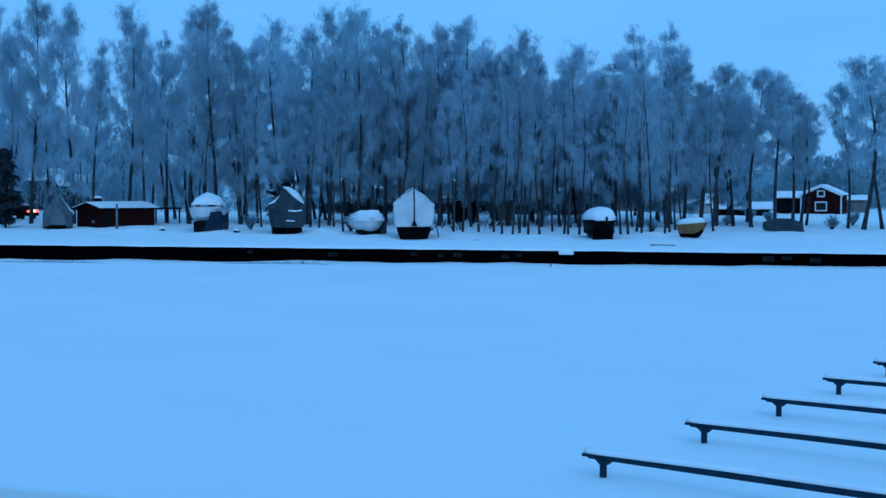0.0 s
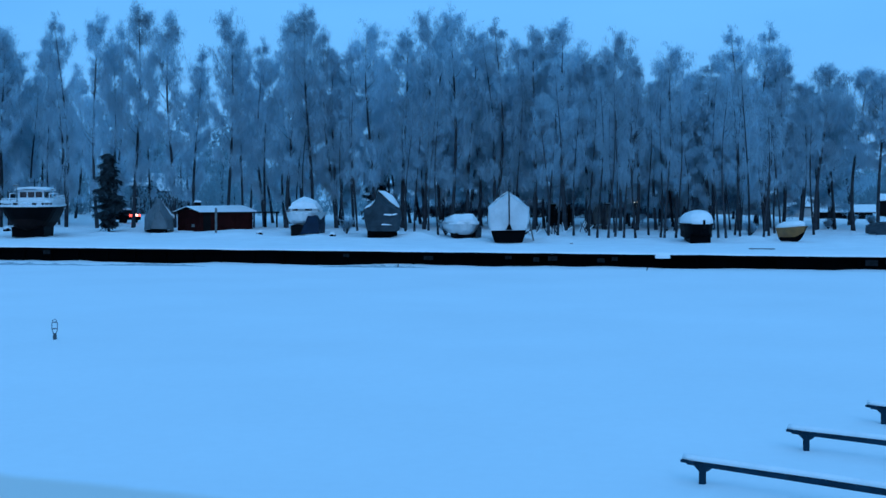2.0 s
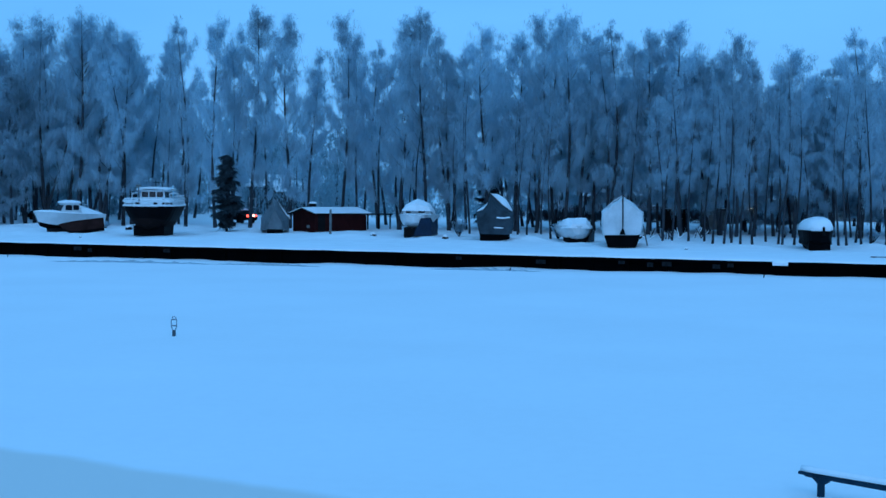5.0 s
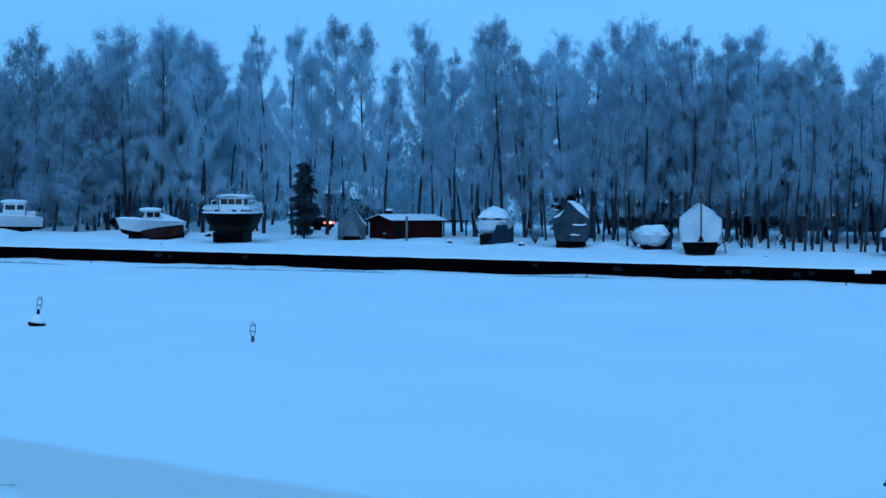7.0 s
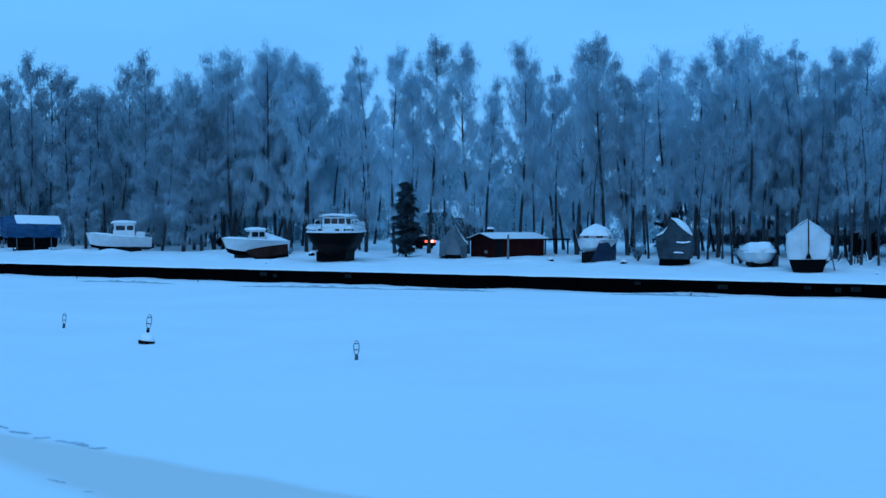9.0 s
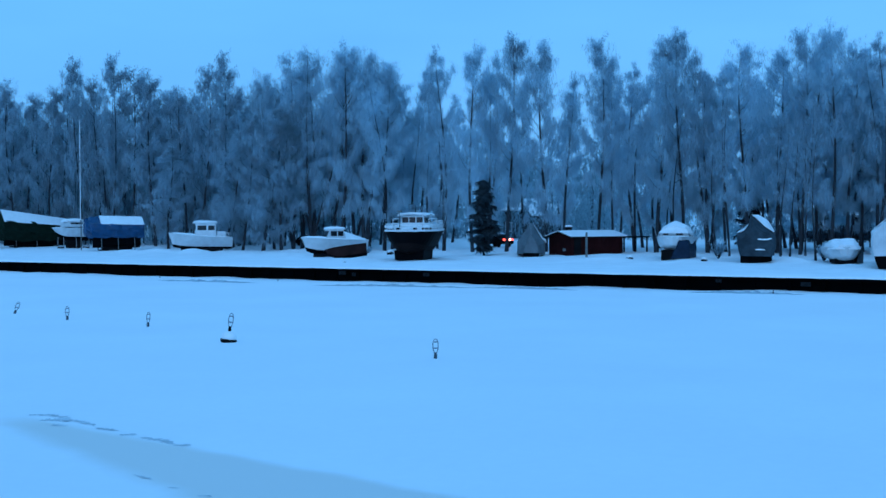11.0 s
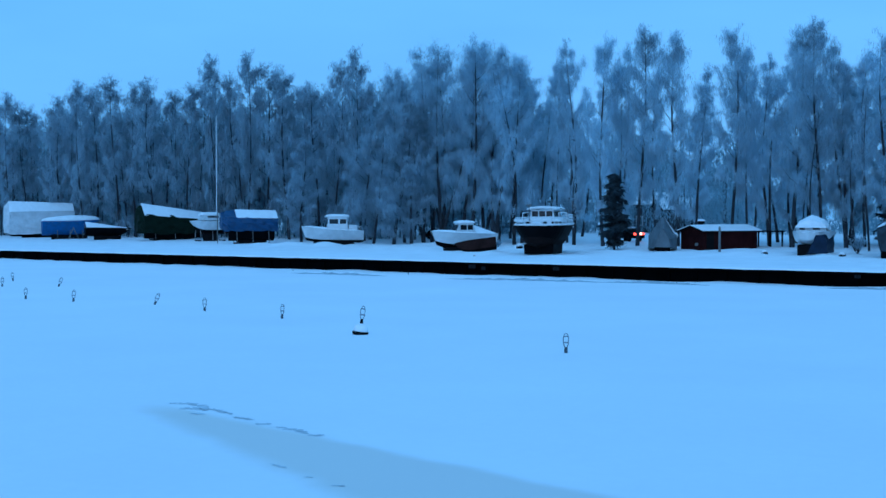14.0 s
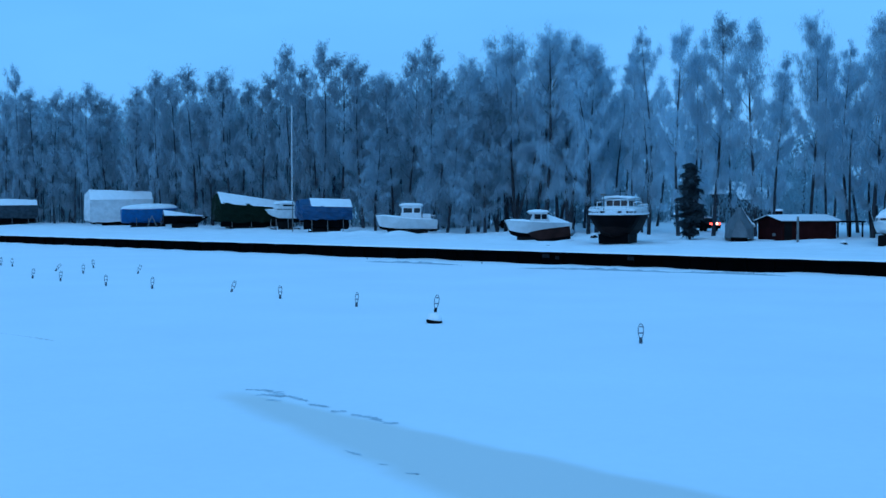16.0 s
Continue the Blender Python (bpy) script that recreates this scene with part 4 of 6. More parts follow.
# white motor cruiser, bow on, with a dome of snow
t = thing("motor_cruiser", spot(-26.6, 22.7, None, -6) @ Matrix.Diagonal((0.93, 1, 1, 1)), "white motor cruiser on a dark cradle with domed snow", "boat")
ring = bow_hull(t, 6.6, 3.3, 1.10, 0.74, GEL, 0.28, 0.82)
bm = bmesh.new()
loft(bm, [[(-1.35, y, 1.95), (-1.25, y, 2.45), (-0.7, y, 2.75), (0.7, y, 2.75), (1.25, y, 2.45), (1.35, y, 1.95)] for y in (-1.6, 0.0, 2.6)])
part("cabin", bm, GEL, t)
for x0, x1 in ((-1.05, -0.55), (0.15, 0.8)):
    bm = bmesh.new()
    box(bm, (x0 + x1) / 2, -1.63, 2.19, x1 - x0, 0.05, 0.22, 0.02)
    part("window", bm, GLASS, t, "dark windscreen pane")
peak = [(-1.66, 1.90), (-1.50, 2.32), (-1.18, 2.80), (-0.10, 3.36), (1.05, 2.95), (1.45, 2.40), (1.62, 1.90)]
brow = [(-1.40, 2.28), (-1.32, 2.42), (-0.95, 2.66), (-0.10, 2.95), (0.90, 2.72), (1.28, 2.45), (1.36, 2.26)]
cover(t, stretch(-1.95, -0.5, brow, peak, 4, 0.0) + stretch(-0.2, 2.8, peak, [(x * 0.9, z - 0.2) for x, z in peak], 4, 0.0), CAP, "snow_cover", "peaked dome of snow", 0.05, 8)
snow_on(t, [(x * 0.97, y, z + 0.01) for x, y, z in ring], 0.12, 10, 3, "deck_snow")
fore = [(x * 0.9, y, z) for x, y, z in ((-0.6, -3.25, 1.86), (0.6, -3.25, 1.86), (1.3, -2.6, 1.84), (1.6, -1.6, 1.84), (-1.6, -1.6, 1.84), (-1.3, -2.6, 1.84))]
snow_on(t, fore, 0.16, 9, 3, "foredeck_snow")
cover(t, stretch(-3.35, 1.8, [(-0.15, 0.1), (0.25, 0.9), (0.6, 1.66), (1.35, 1.68), (1.6, 0.9), (1.6, 0.1)], [(0.6, 0.1), (0.7, 1.3), (1.2, 1.80), (1.62, 1.75), (1.72, 0.9), (1.7, 0.1)], 6), TARP_NAVY, "side_cover", "dark blue tarpaulin hung over one side")
for sx in (-1, 1):
    bm = bmesh.new()
    tube(bm, [(sx * 1.5, -1.2, 1.9), (sx * 1.78, -1.0, 2.15), (sx * 1.9, -0.6, 2.45)], 0.035, 6)
    part("rail", bm, STEEL, t)
keel_block(t, 5.4, 2.2, 0.8)

# tall boat under a dark tarpaulin with a peak
t = thing("covered_boat", spot(-18.5, 20.7), "tall boat under a dark peaked tarpaulin streaked with snow", "boat")
a = [(-1.25, 0.45), (-1.5, 1.5), (-1.5, 2.4), (-0.95, 2.62), (-0.6, 3.05), (-0.35, 3.78), (0.3, 3.66), (0.9, 3.25), (1.52, 2.35), (1.60, 1.45), (1.40, 0.5)]
b = [(-1.25, 0.6), (-1.5, 1.5), (-1.4, 2.4), (-0.8, 2.7), (-0.2, 3.2), (0.05, 3.3), (0.8, 3.0), (1.3, 2.5), (1.5, 2.1), (1.56, 1.4), (1.38, 0.6)]
c = [(-1.22, 0.5), (-1.45, 1.4), (-1.52, 2.3), (-0.95, 2.48), (-0.62, 2.95), (-0.42, 3.82), (-0.15, 3.25), (0.45, 2.5), (1.48, 2.2), (1.56, 1.4), (1.32, 0.5)]
d = [(-1.0, 0.5), (-1.20, 1.3), (-1.20, 1.9), (-0.85, 2.10), (-0.55, 2.5), (-0.40, 2.9), (-0.15, 2.6), (0.35, 2.05), (1.0, 1.85), (1.30, 1.3), (1.12, 0.5)]
cover(t, stretch(-4.15, -3.9, d, c, 3, 0.08) + stretch(-3.8, -2.0, c, a, 4, 0.06) + stretch(-1.8, 3.2, a, b, 6, 0.10), TARP_DARK, wrinkle=0.05)
roof_snow(t, -2.95, -1.95, [(-0.36, 3.82), (0.06, 3.46), (0.66, 2.88), (1.40, 2.36)], [(-0.32, 3.80), (0.32, 3.68), (0.92, 3.27), (1.46, 2.45)], 0.09, 8, "slope_snow")
roof_snow(t, -1.95, 3.0, [(-0.30, 3.80), (0.9, 3.27), (1.40, 2.5)], [(0.0, 3.3), (0.8, 3.02), (1.25, 2.55)], 0.10)
roof_snow(t, -2.0, 3.0, [(-1.45, 2.44), (-0.95, 2.66), (-0.62, 3.08)], [(-1.35, 2.45), (-0.9, 2.68), (-0.6, 2.85)], 0.07, 6)
roof_snow(t, -3.88, -2.0, [(-1.48, 2.33), (-0.95, 2.52), (-0.64, 2.98)], [(-1.45, 2.44), (-0.95, 2.66), (-0.62, 3.08)], 0.06, 7)
for z, x0, x1, dip in ((1.02, -0.10, 1.25, 0.03), (1.86, 0.10, 1.25, 0.08)):
    bm = bmesh.new()
    front = [(x0 + (x1 - x0) * k / 6, -4.25 + 0.12 * k / 6, z - dip * math.sin(math.pi * k / 6) + dip * 0.4 * k / 6) for k in range(7)]
    mound(bm, front + [(x, y + 0.30, zz + 0.05) for x, y, zz in reversed(front)], 0.06, 2, rough=0.01)
    part("fold_snow", bm, CAP, t, "snow caught in a fold")
keel_block(t, 5.6, 2.5, 0.6)

# open boat with snow cover
t = thing("motor_boat", spot(-11.1, 19.9, None, 8) @ Matrix.Diagonal((0.88, 0.95, 1, 1)), "white round-bowed boat full of snow on blocks", "boat")
ring = bow_hull(t, 5.6, 2.9, 1.05, 0.26, GEL, 0.38, 0.72)
top = [(-1.46, 1.20), (-1.12, 1.72), (-0.78, 2.02), (0.82, 2.04), (1.14, 1.72), (1.46, 1.20)]
front = [(-0.95, 1.24), (-0.80, 1.40), (-0.60, 1.55), (0.60, 1.55), (0.80, 1.40), (0.95, 1.24)]
cover(t, stretch(-2.75, -1.3, front, top, 4, -0.03) + stretch(-1.0, 2.6, top, [(x * 0.95, z - 0.15) for x, z in top], 4, -0.03), CAP, "snow_cover", "thick flat-topped snow", 0.03, 4)
snow_on(t, [(x * 0.99, y, z + 0.01) for x, y, z in ring], 0.15, 4, 3, "deck_snow")
cover(t, stretch(-1.9, 2.2, [(1.0, 0.15), (1.2, 0.7), (1.48, 1.12), (1.58, 0.9), (1.5, 0.15)], [(0.9, 0.15), (1.0, 0.9), (1.4, 1.3), (1.6, 0.9), (1.55, 0.15)], 4), TARP_DARK, "side_cover", "dark tarpaulin over one side")
keel_block(t, 3.4, 1.7, 0.45)

# big boat under a white tent
t = thing("covered_boat", spot(-5.5, 14.3), "dark-hulled boat under a tall white tarpaulin tent", "boat")
ring = hull(t, 8.0, 2.9, 1.3, 0.12, NAVY, NAVY, split=0.4, rise=0.1, rake=0.5, fine=0.5)
a = [(-1.45, 0.85), (-1.56, 1.7), (-1.54, 2.62), (-0.8, 3.2), (0, 3.78), (0.8, 3.2), (1.54, 2.55), (1.52, 1.7), (1.3, 0.85)]
b = [(-1.35, 0.85), (-1.5, 1.6), (-1.5, 2.45), (-0.8, 2.95), (0, 3.45), (0.8, 2.95), (1.5, 2.45), (1.5, 1.6), (1.3, 0.85)]
c = [(-1.30, 0.85), (-1.42, 1.6), (-1.42, 2.45), (-0.75, 3.0), (0, 3.55), (0.75, 3.0), (1.42, 2.4), (1.40, 1.6), (1.2, 0.85)]
cover(t, stretch(-4.4, -3.4, c, a, 3, 0.05) + stretch(-3.2, 3.8, a, b, 6, 0.05), TARP_WHITE)
roof_snow(t, -3.3, 3.6, [(-1.5, 2.66), (-0.8, 3.22), (-0.05, 3.76)], [(-1.45, 2.5), (-0.8, 2.97), (-0.05, 3.43)], 0.06)
bm = bmesh.new()
tube(bm, [(0.02, -4.43, 1.0), (0.02, -4.46, 2.2), (0.0, -4.44, 3.5), (0, -3.45, 3.8)], 0.045, 6)
part("seam", bm, BLACK, t, "dark lacing down the seam")
bm = bmesh.new()
loft(bm, [[(-1.05, y, -0.05), (-1.25, y, 0.5), (-1.36, y, 0.95), (1.28, y, 0.95), (1.2, y, 0.5), (1.0, y, -0.05)] for y in (-4.2, 3.5)], closed=True)
part("cradle", bm, NAVY, t, "dark boarded cradle")
# black sheet laid on the cover as the shade inside the gap
bm = bmesh.new()
loft(bm, [[(-0.22, -4.45, 0.9), (0.24, -4.45, 0.9)], [(-0.02, -4.5, 1.35), (0.06, -4.5, 1.35)]], cap=False)
part("gap_shade", bm, BLACK, t, "dark gap at the foot of the seam")
bm = bmesh.new()
tube(bm, [(1.9, -1.0, -0.05), (1.5, -1.0, 1.9)], 0.06, 6)
part("stand", bm, GREYWOOD, t)

# dark boat with a snow dome
t = thing("motor_boat", spot(8.8, 15.7, None, 6), "dark-hulled motor boat topped with a snow dome", "boat")
ring = bow_hull(t, 5.4, 2.05, 1.25, 0.0, NAVY, 0.22, 0.95)
top = [(x * 1.02, y * 1.02, z + 0.03) for x, y, z in ring]
snow_on(t, top, 1.0, 12, 6)
bm = bmesh.new()
tube(bm, [(0.22, -2.72, 1.0), (0.22, -2.70, 1.62)], [0.12, 0.08], 8)
part("bollard", bm, BLACK, t)
keel_block(t, 4.6, 1.5, 0.5, NAVY)

# ochre boat
t = thing("rowing_boat", spot(15.7, 16.8, None, 46) @ Matrix.Diagonal((0.8, 0.8, 0.94, 1)), "ochre yellow open boat heaped with snow", "boat")
ring = hull(t, 2.9, 1.75, 1.0, 0.0, YELLOW, NAVY, split=0.34, rise=0.2, rake=0.3, fine=0.6)
snow_on(t, [(x * 0.93, y * 0.95 + 0.1, z + 0.02) for x, y, z in ring], 0.55, 15, 4)
bm = bmesh.new()
box(bm, 0.0, -1.25, 1.10, 0.22, 0.30, 0.45, 0.06)
tube(bm, [(0, -1.2, 0.8), (0.05, -1.2, 1.55)], 0.06, 6)
part("stem_post", bm, RUST, t, "brown post at the stem")

# grey covered boat far up the yard
t = thing("covered_boat", spot(22.5, 29.1, None, -80), "low boat under a grey frosted cover", "boat")
lo_p = [(-0.9, 0.1), (-0.95, 0.6), (-0.5, 1.0), (0, 1.15), (0.5, 1.0), (0.95, 0.6), (0.9, 0.1)]
en_p = [(-0.35, 0.2), (-0.4, 0.5), (-0.2, 0.75), (0, 0.85), (0.2, 0.75), (0.4, 0.5), (0.35, 0.2)]
cover(t, stretch(-1.65, -0.7, en_p, lo_p, 4) + stretch(-0.5, 0.9, lo_p, [(x * 0.95, z * 0.95) for x, z in lo_p], 3) + stretch(1.0, 1.6, [(x * 0.9, z * 0.9) for x, z in lo_p], [(x * 0.5, z * 0.7) for x, z in lo_p], 3), TARP_DARK)
keel_block(t, 1.6, 0.6, 0.2)

# fishing boat, dark hull with white upperworks
t = thing("fishing_boat", spot(-49.9, 15.9, None, 166), "dark-hulled fishing boat with white wheelhouse and rails", "boat")
ring = hull(t, 8.6, 4.9, 2.25, 0.30, NAVY, MAROON, split=0.40, rise=0.09, rake=0.5, fine=0.5, stern=1.0, round_=0.40, counter=0.8)
bm = bmesh.new()
tube(bm, [Vector(p) + Vector((0, 0, 0.10)) for p in ring], 0.10, 5)
part("rub_rail", bm, WHITEPAINT, t, "white rubbing strake")
bm = bmesh.new()
bm.faces.new([bm.verts.new((x * 0.97, y, z - 0.12)) for x, y, z in ring])
part("deck", bm, GREYWOOD, t)
snow_on(t, [(x * 0.9, y * 0.95, z - 0.08) for x, y, z in ring], 0.2, 17, 3, "deck_snow")
for i, (x, y, z) in enumerate(ring):
    bm = bmesh.new()
    tube(bm, [(x * 0.97, y * 0.99, z + 0.1), (x * 0.97, y * 0.99, z + 0.72)], 0.028, 5)
    part("stanchion", bm, WHITEPAINT, t, "frosted white stanchion")
for dz in (0.42, 0.72):
    bm = bmesh.new()
    tube(bm, [Vector((p[0] * 0.97, p[1] * 0.99, p[2] + dz)) for p in ring], 0.04, 5)
    part("rail", bm, WHITEPAINT, t, "frosted white rail")
bm = bmesh.new()
loft(bm, [[(-1.15, y, 3.1), (-1.05, y + dy, 4.05), (1.05, y + dy, 4.05), (1.15, y, 3.1)] for y, dy in ((-1.2, 0.35), (0.3, 0.0), (1.9, -0.1))])
part("wheelhouse", bm, WHITEPAINT, t)
bm = bmesh.new()
loft(bm, [[(-1.95, y, 2.35), (-1.85, y, 3.12), (1.85, y, 3.12), (1.95, y, 2.35)] for y in (-2.7, 0.0, 2.5)])
part("deckhouse", bm, WHITEPAINT, t)
snow_on(t, rect(-1.85, 1.85, -2.65, 2.45, 3.10), 0.16, 19, 2, "deckhouse_snow")
for x in (-1.25, -0.45, 0.4, 1.2):
    bm = bmesh.new()
    box(bm, x, 2.5, 2.78, 0.42, 0.06, 0.32, 0.03)
    part("porthole", bm, GLASS, t, "dark deckhouse window")
for x in (-0.68, 0.0, 0.68):
    bm = bmesh.new()
    box(bm, x, -1.02, 3.6, 0.55, 0.05, 0.45, 0.03, Matrix.Rotation(radians(-12), 4, "X"))
    part("window", bm, GLASS, t, "dark wheelhouse pane")
for x in (-0.68, 0.0, 0.68):
    bm = bmesh.new()
    box(bm, x, 1.86, 3.65, 0.58, 0.08, 0.50, 0.03)
    part("window", bm, GLASS, t, "dark wheelhouse pane")
for sx in (-1, 1):
    for y in (-0.4, 0.45, 1.3):
        bm = bmesh.new()
        box(bm, sx * 1.10, y, 3.62, 0.08, 0.72, 0.5, 0.02)
        part("window", bm, GLASS, t, "dark wheelhouse pane")
bm = bmesh.new()
arch = [(x, 4.22 - 0.07 * x * x) for x in (-1.4, -1.1, -0.7, -0.25, 0.25, 0.7, 1.1, 1.4)]
loft(bm, [[(x, y, z - 0.08) for x, z in arch] + [(x, y, z) for x, z in reversed(arch)] for y in (-1.5, 2.1)], closed=True)
part("roof", bm, WHITEPAINT, t)
roof_snow(t, -1.45, 2.05, arch, arch, 0.12, 18)
bm = bmesh.new()
tube(bm, [(0, 0.6, 4.2), (0, 0.6, 5.05)], [0.06, 0.03], 6)
tube(bm, [(-0.35, 0.6, 4.75), (0.35, 0.6, 4.75)], 0.025, 5)
part("mast", bm, BLACK, t)
bm = bmesh.new()
tube(bm, [(1.0, 2.6, 2.3), (1.05, 2.7, 4.5)], [0.07, 0.04], 6)
box(bm, 1.05, 2.7, 4.45, 0.5, 0.16, 0.14, 0.03)
part("stern_post", bm, GREYWOOD, t)
for x, y, sx, sy, sz in ((-1.7, 2.9, 0.6, 0.7, 0.55), (1.75, 3.2, 0.5, 0.6, 0.45), (0.2, 3.3, 0.9, 0.5, 0.35)):
    bm = bmesh.new()
    box(bm, x, y, 2.42 + sz / 2, sx, sy, sz, 0.05)
    part("deck_box", bm, GREYWOOD, t, "grey deck box")
    bm = bmesh.new()
    mound(bm, rect(x - sx / 2, x + sx / 2, y - sy / 2, y + sy / 2, 2.42 + sz), 0.16, 3, rough=0.01)
    part("box_snow", bm, CAP, t, smooth=True)
bm = bmesh.new()
tube(bm, [(-1.0 + 0.26 * math.cos(k * 0.5236), 2.02, 2.9 + 0.26 * math.sin(k * 0.5236)) for k in range(13)], 0.06, 6)
part("life_ring", bm, RUST, t, "dull red life ring")
bm = bmesh.new()
tube(bm, [(-2.2, 1.0, 2.5), (-2.2, 1.0, 4.0), (-1.5, 1.0, 4.15)], 0.04, 6)
part("davit", bm, GREYWOOD, t)
bm = bmesh.new()
loft(bm, [[(-1.35, y, -0.05), (-1.4, y, 0.85), (1.4, y, 0.85), (1.35, y, -0.05)] for y in (-0.4, 3.2)], closed=True)
part("cradle", bm, NAVY, t, "dark timber cradle")

for sx in (-1, 1):
    for y in (-1.0, 2.4):
        bm = bmesh.new()
        tube(bm, [(sx * 1.75, y, 3.1), (sx * 1.70, y, 3.75)], 0.045, 6)
        part("rail_post", bm, WHITEPAINT, t)
    bm = bmesh.new()
    tube(bm, [(sx * 1.70, -1.0, 3.72), (sx * 1.72, 0.7, 3.80), (sx * 1.70, 2.4, 3.72)], 0.055, 6)
    part("upper_rail", bm, CAP, t, "snow-laden upper rail")
bm = bmesh.new()
box(bm, 1.9, 3.0, 3.05, 0.9, 0.5, 0.22, 0.08)
part("liferaft", bm, WHITEPAINT, t, "snow-covered white canister")
bm = bmesh.new()
box(bm, -2.0, -0.6, 3.55, 0.5, 1.2, 0.10, 0.03)
part("side_awning", bm, CAP, t, "snowy ledge beside the wheelhouse")

# white cabin boat
t = thing("cabin_boat", spot(-61.5, 17.8, None, -72), "white cabin boat with dark bottom and snow on deck", "boat")
ring = hull(t, 6.4, 2.5, 1.5, 0.15, GEL, NAVY, split=0.30, rise=0.18, rake=0.55, fine=0.6, forefoot=0.28)
snow_on(t, [(x * 0.93, y, z + 0.02) for x, y, z in ring[:9] + ring[-9:]], 0.22, 21, 3, "deck_snow")
bm = bmesh.new()
loft(bm, [[(-0.95, -1.3, 1.7), (-0.85, -0.75, 2.75), (0.85, -0.75, 2.75), (0.95, -1.3, 1.7)], [(-0.98, 0.9, 1.65), (-0.88, 0.6, 2.75), (0.88, 0.6, 2.75), (0.98, 0.9, 1.65)]])
part("cabin", bm, GEL, t)
for sx in (-1, 1):
    for y0, y1 in ((-0.75, -0.1), (0.0, 0.55)):
        bm = bmesh.new()
        box(bm, sx * 0.925, (y0 + y1) / 2, 2.33, 0.05, y1 - y0, 0.5, 0.04)
        part("window", bm, GLASS, t, "dark cabin window")
bm = bmesh.new()
box(bm, 0, -1.05, 2.3, 1.5, 0.05, 0.62, 0.04, Matrix.Rotation(radians(-27), 4, "X"))
part("windscreen", bm, GLASS, t)
snow_on(t, rect(-0.92, 0.92, -0.95, 0.8, 2.76), 0.28, 22, 4, "roof_snow")
roof_snow(t, 0.85, 3.1, [(-1.0, 1.75), (0, 2.45), (1.0, 1.75)], [(-0.95, 1.6), (0, 1.7), (0.95, 1.6)], 0.12, 23, "cockpit_snow")
cover(t, stretch(0.8, 3.1, [(-1.02, 1.5), (0, 2.42), (1.02, 1.5)], [(-0.98, 1.45), (0, 1.66), (0.98, 1.45)], 4), TARP_GREY, "cockpit_cover")
keel_block(t, 4.2, 1.4, 0.3)

# brown dinghy leaning beside it
t = thing("dinghy", spot(-57.9, 15.4, None, -84) @ pose(0, 0, 0.02, 8, -18, 0), "rust-brown dinghy lying on its side in snow", "boat")
ring = hull(t, 3.8, 1.7, 1.0, 0.0, RUST, NAVY, split=0.2, rise=0.1, rake=0.3, fine=0.6, stern=0.95)
bm = bmesh.new()
bm.faces.new([bm.verts.new((x * 0.9, y * 0.97, z - 0.05)) for x, y, z in ring])
part("cover", bm, TARP_DARK, t)

# white pilot boat, side on
t = thing("pilot_boat", spot(-89.7, 27.0, None, -86) @ Matrix.Diagonal((1, 0.87, 1, 1)), "white wooden pilot boat with a small wheelhouse", "boat")
ring = hull(t, 8.2, 2.7, 1.35, 0.30, GEL, NAVY, split=0.20, rise=0.42, rake=0.6, fine=0.65, forefoot=0.22)
snow_on(t, [(x * 0.9, y * 0.97, z - 0.02) for x, y, z in ring], 0.22, 31, 3, "deck_snow")
bm = bmesh.new()
loft(bm, [[(-0.95, y, 1.5), (-0.9, y + d, 3.35), (0.9, y + d, 3.35), (0.95, y, 1.5)] for y, d in ((-0.95, 0.12), (1.85, -0.05))])
part("wheelhouse", bm, WHITEPAINT, t)
for sx in (-1, 1):
    for y0, y1 in ((-0.65, 0.55), (0.8, 1.65)):
        bm = bmesh.new()
        box(bm, sx * 0.93, (y0 + y1) / 2, 2.82, 0.06, y1 - y0, 0.55, 0.03)
        part("window", bm, GLASS, t, "dark wheelhouse pane")
bm = bmesh.new()
box(bm, 0, -0.88, 2.82, 1.4, 0.05, 0.55, 0.03)
part("window", bm, GLASS, t, "dark wheelhouse pane")
bm = bmesh.new()
box(bm, 0, 0.45, 3.4, 2.2, 3.3, 0.10, 0.03)
part("roof", bm, WHITEPAINT, t)
snow_on(t, rect(-1.05, 1.05, -1.15, 2.05, 3.45), 0.26, 32, 4, "roof_snow")
bm = bmesh.new()
box(bm, 0, 2.6, 1.95, 1.4, 1.2, 0.9, 0.08)
part("engine_box", bm, WHITEPAINT, t)
bm = bmesh.new()
box(bm, 0, 3.3, 2.2, 1.5, 0.9, 0.08, 0.03)
tube(bm, [(-0.6, 3.6, 1.6), (-0.6, 3.6, 2.2)], 0.03, 5)
tube(bm, [(0.6, 3.6, 1.6), (0.6, 3.6, 2.2)], 0.03, 5)
part("awning", bm, WHITEPAINT, t)
keel_block(t, 5.6, 1.2, 0.42)

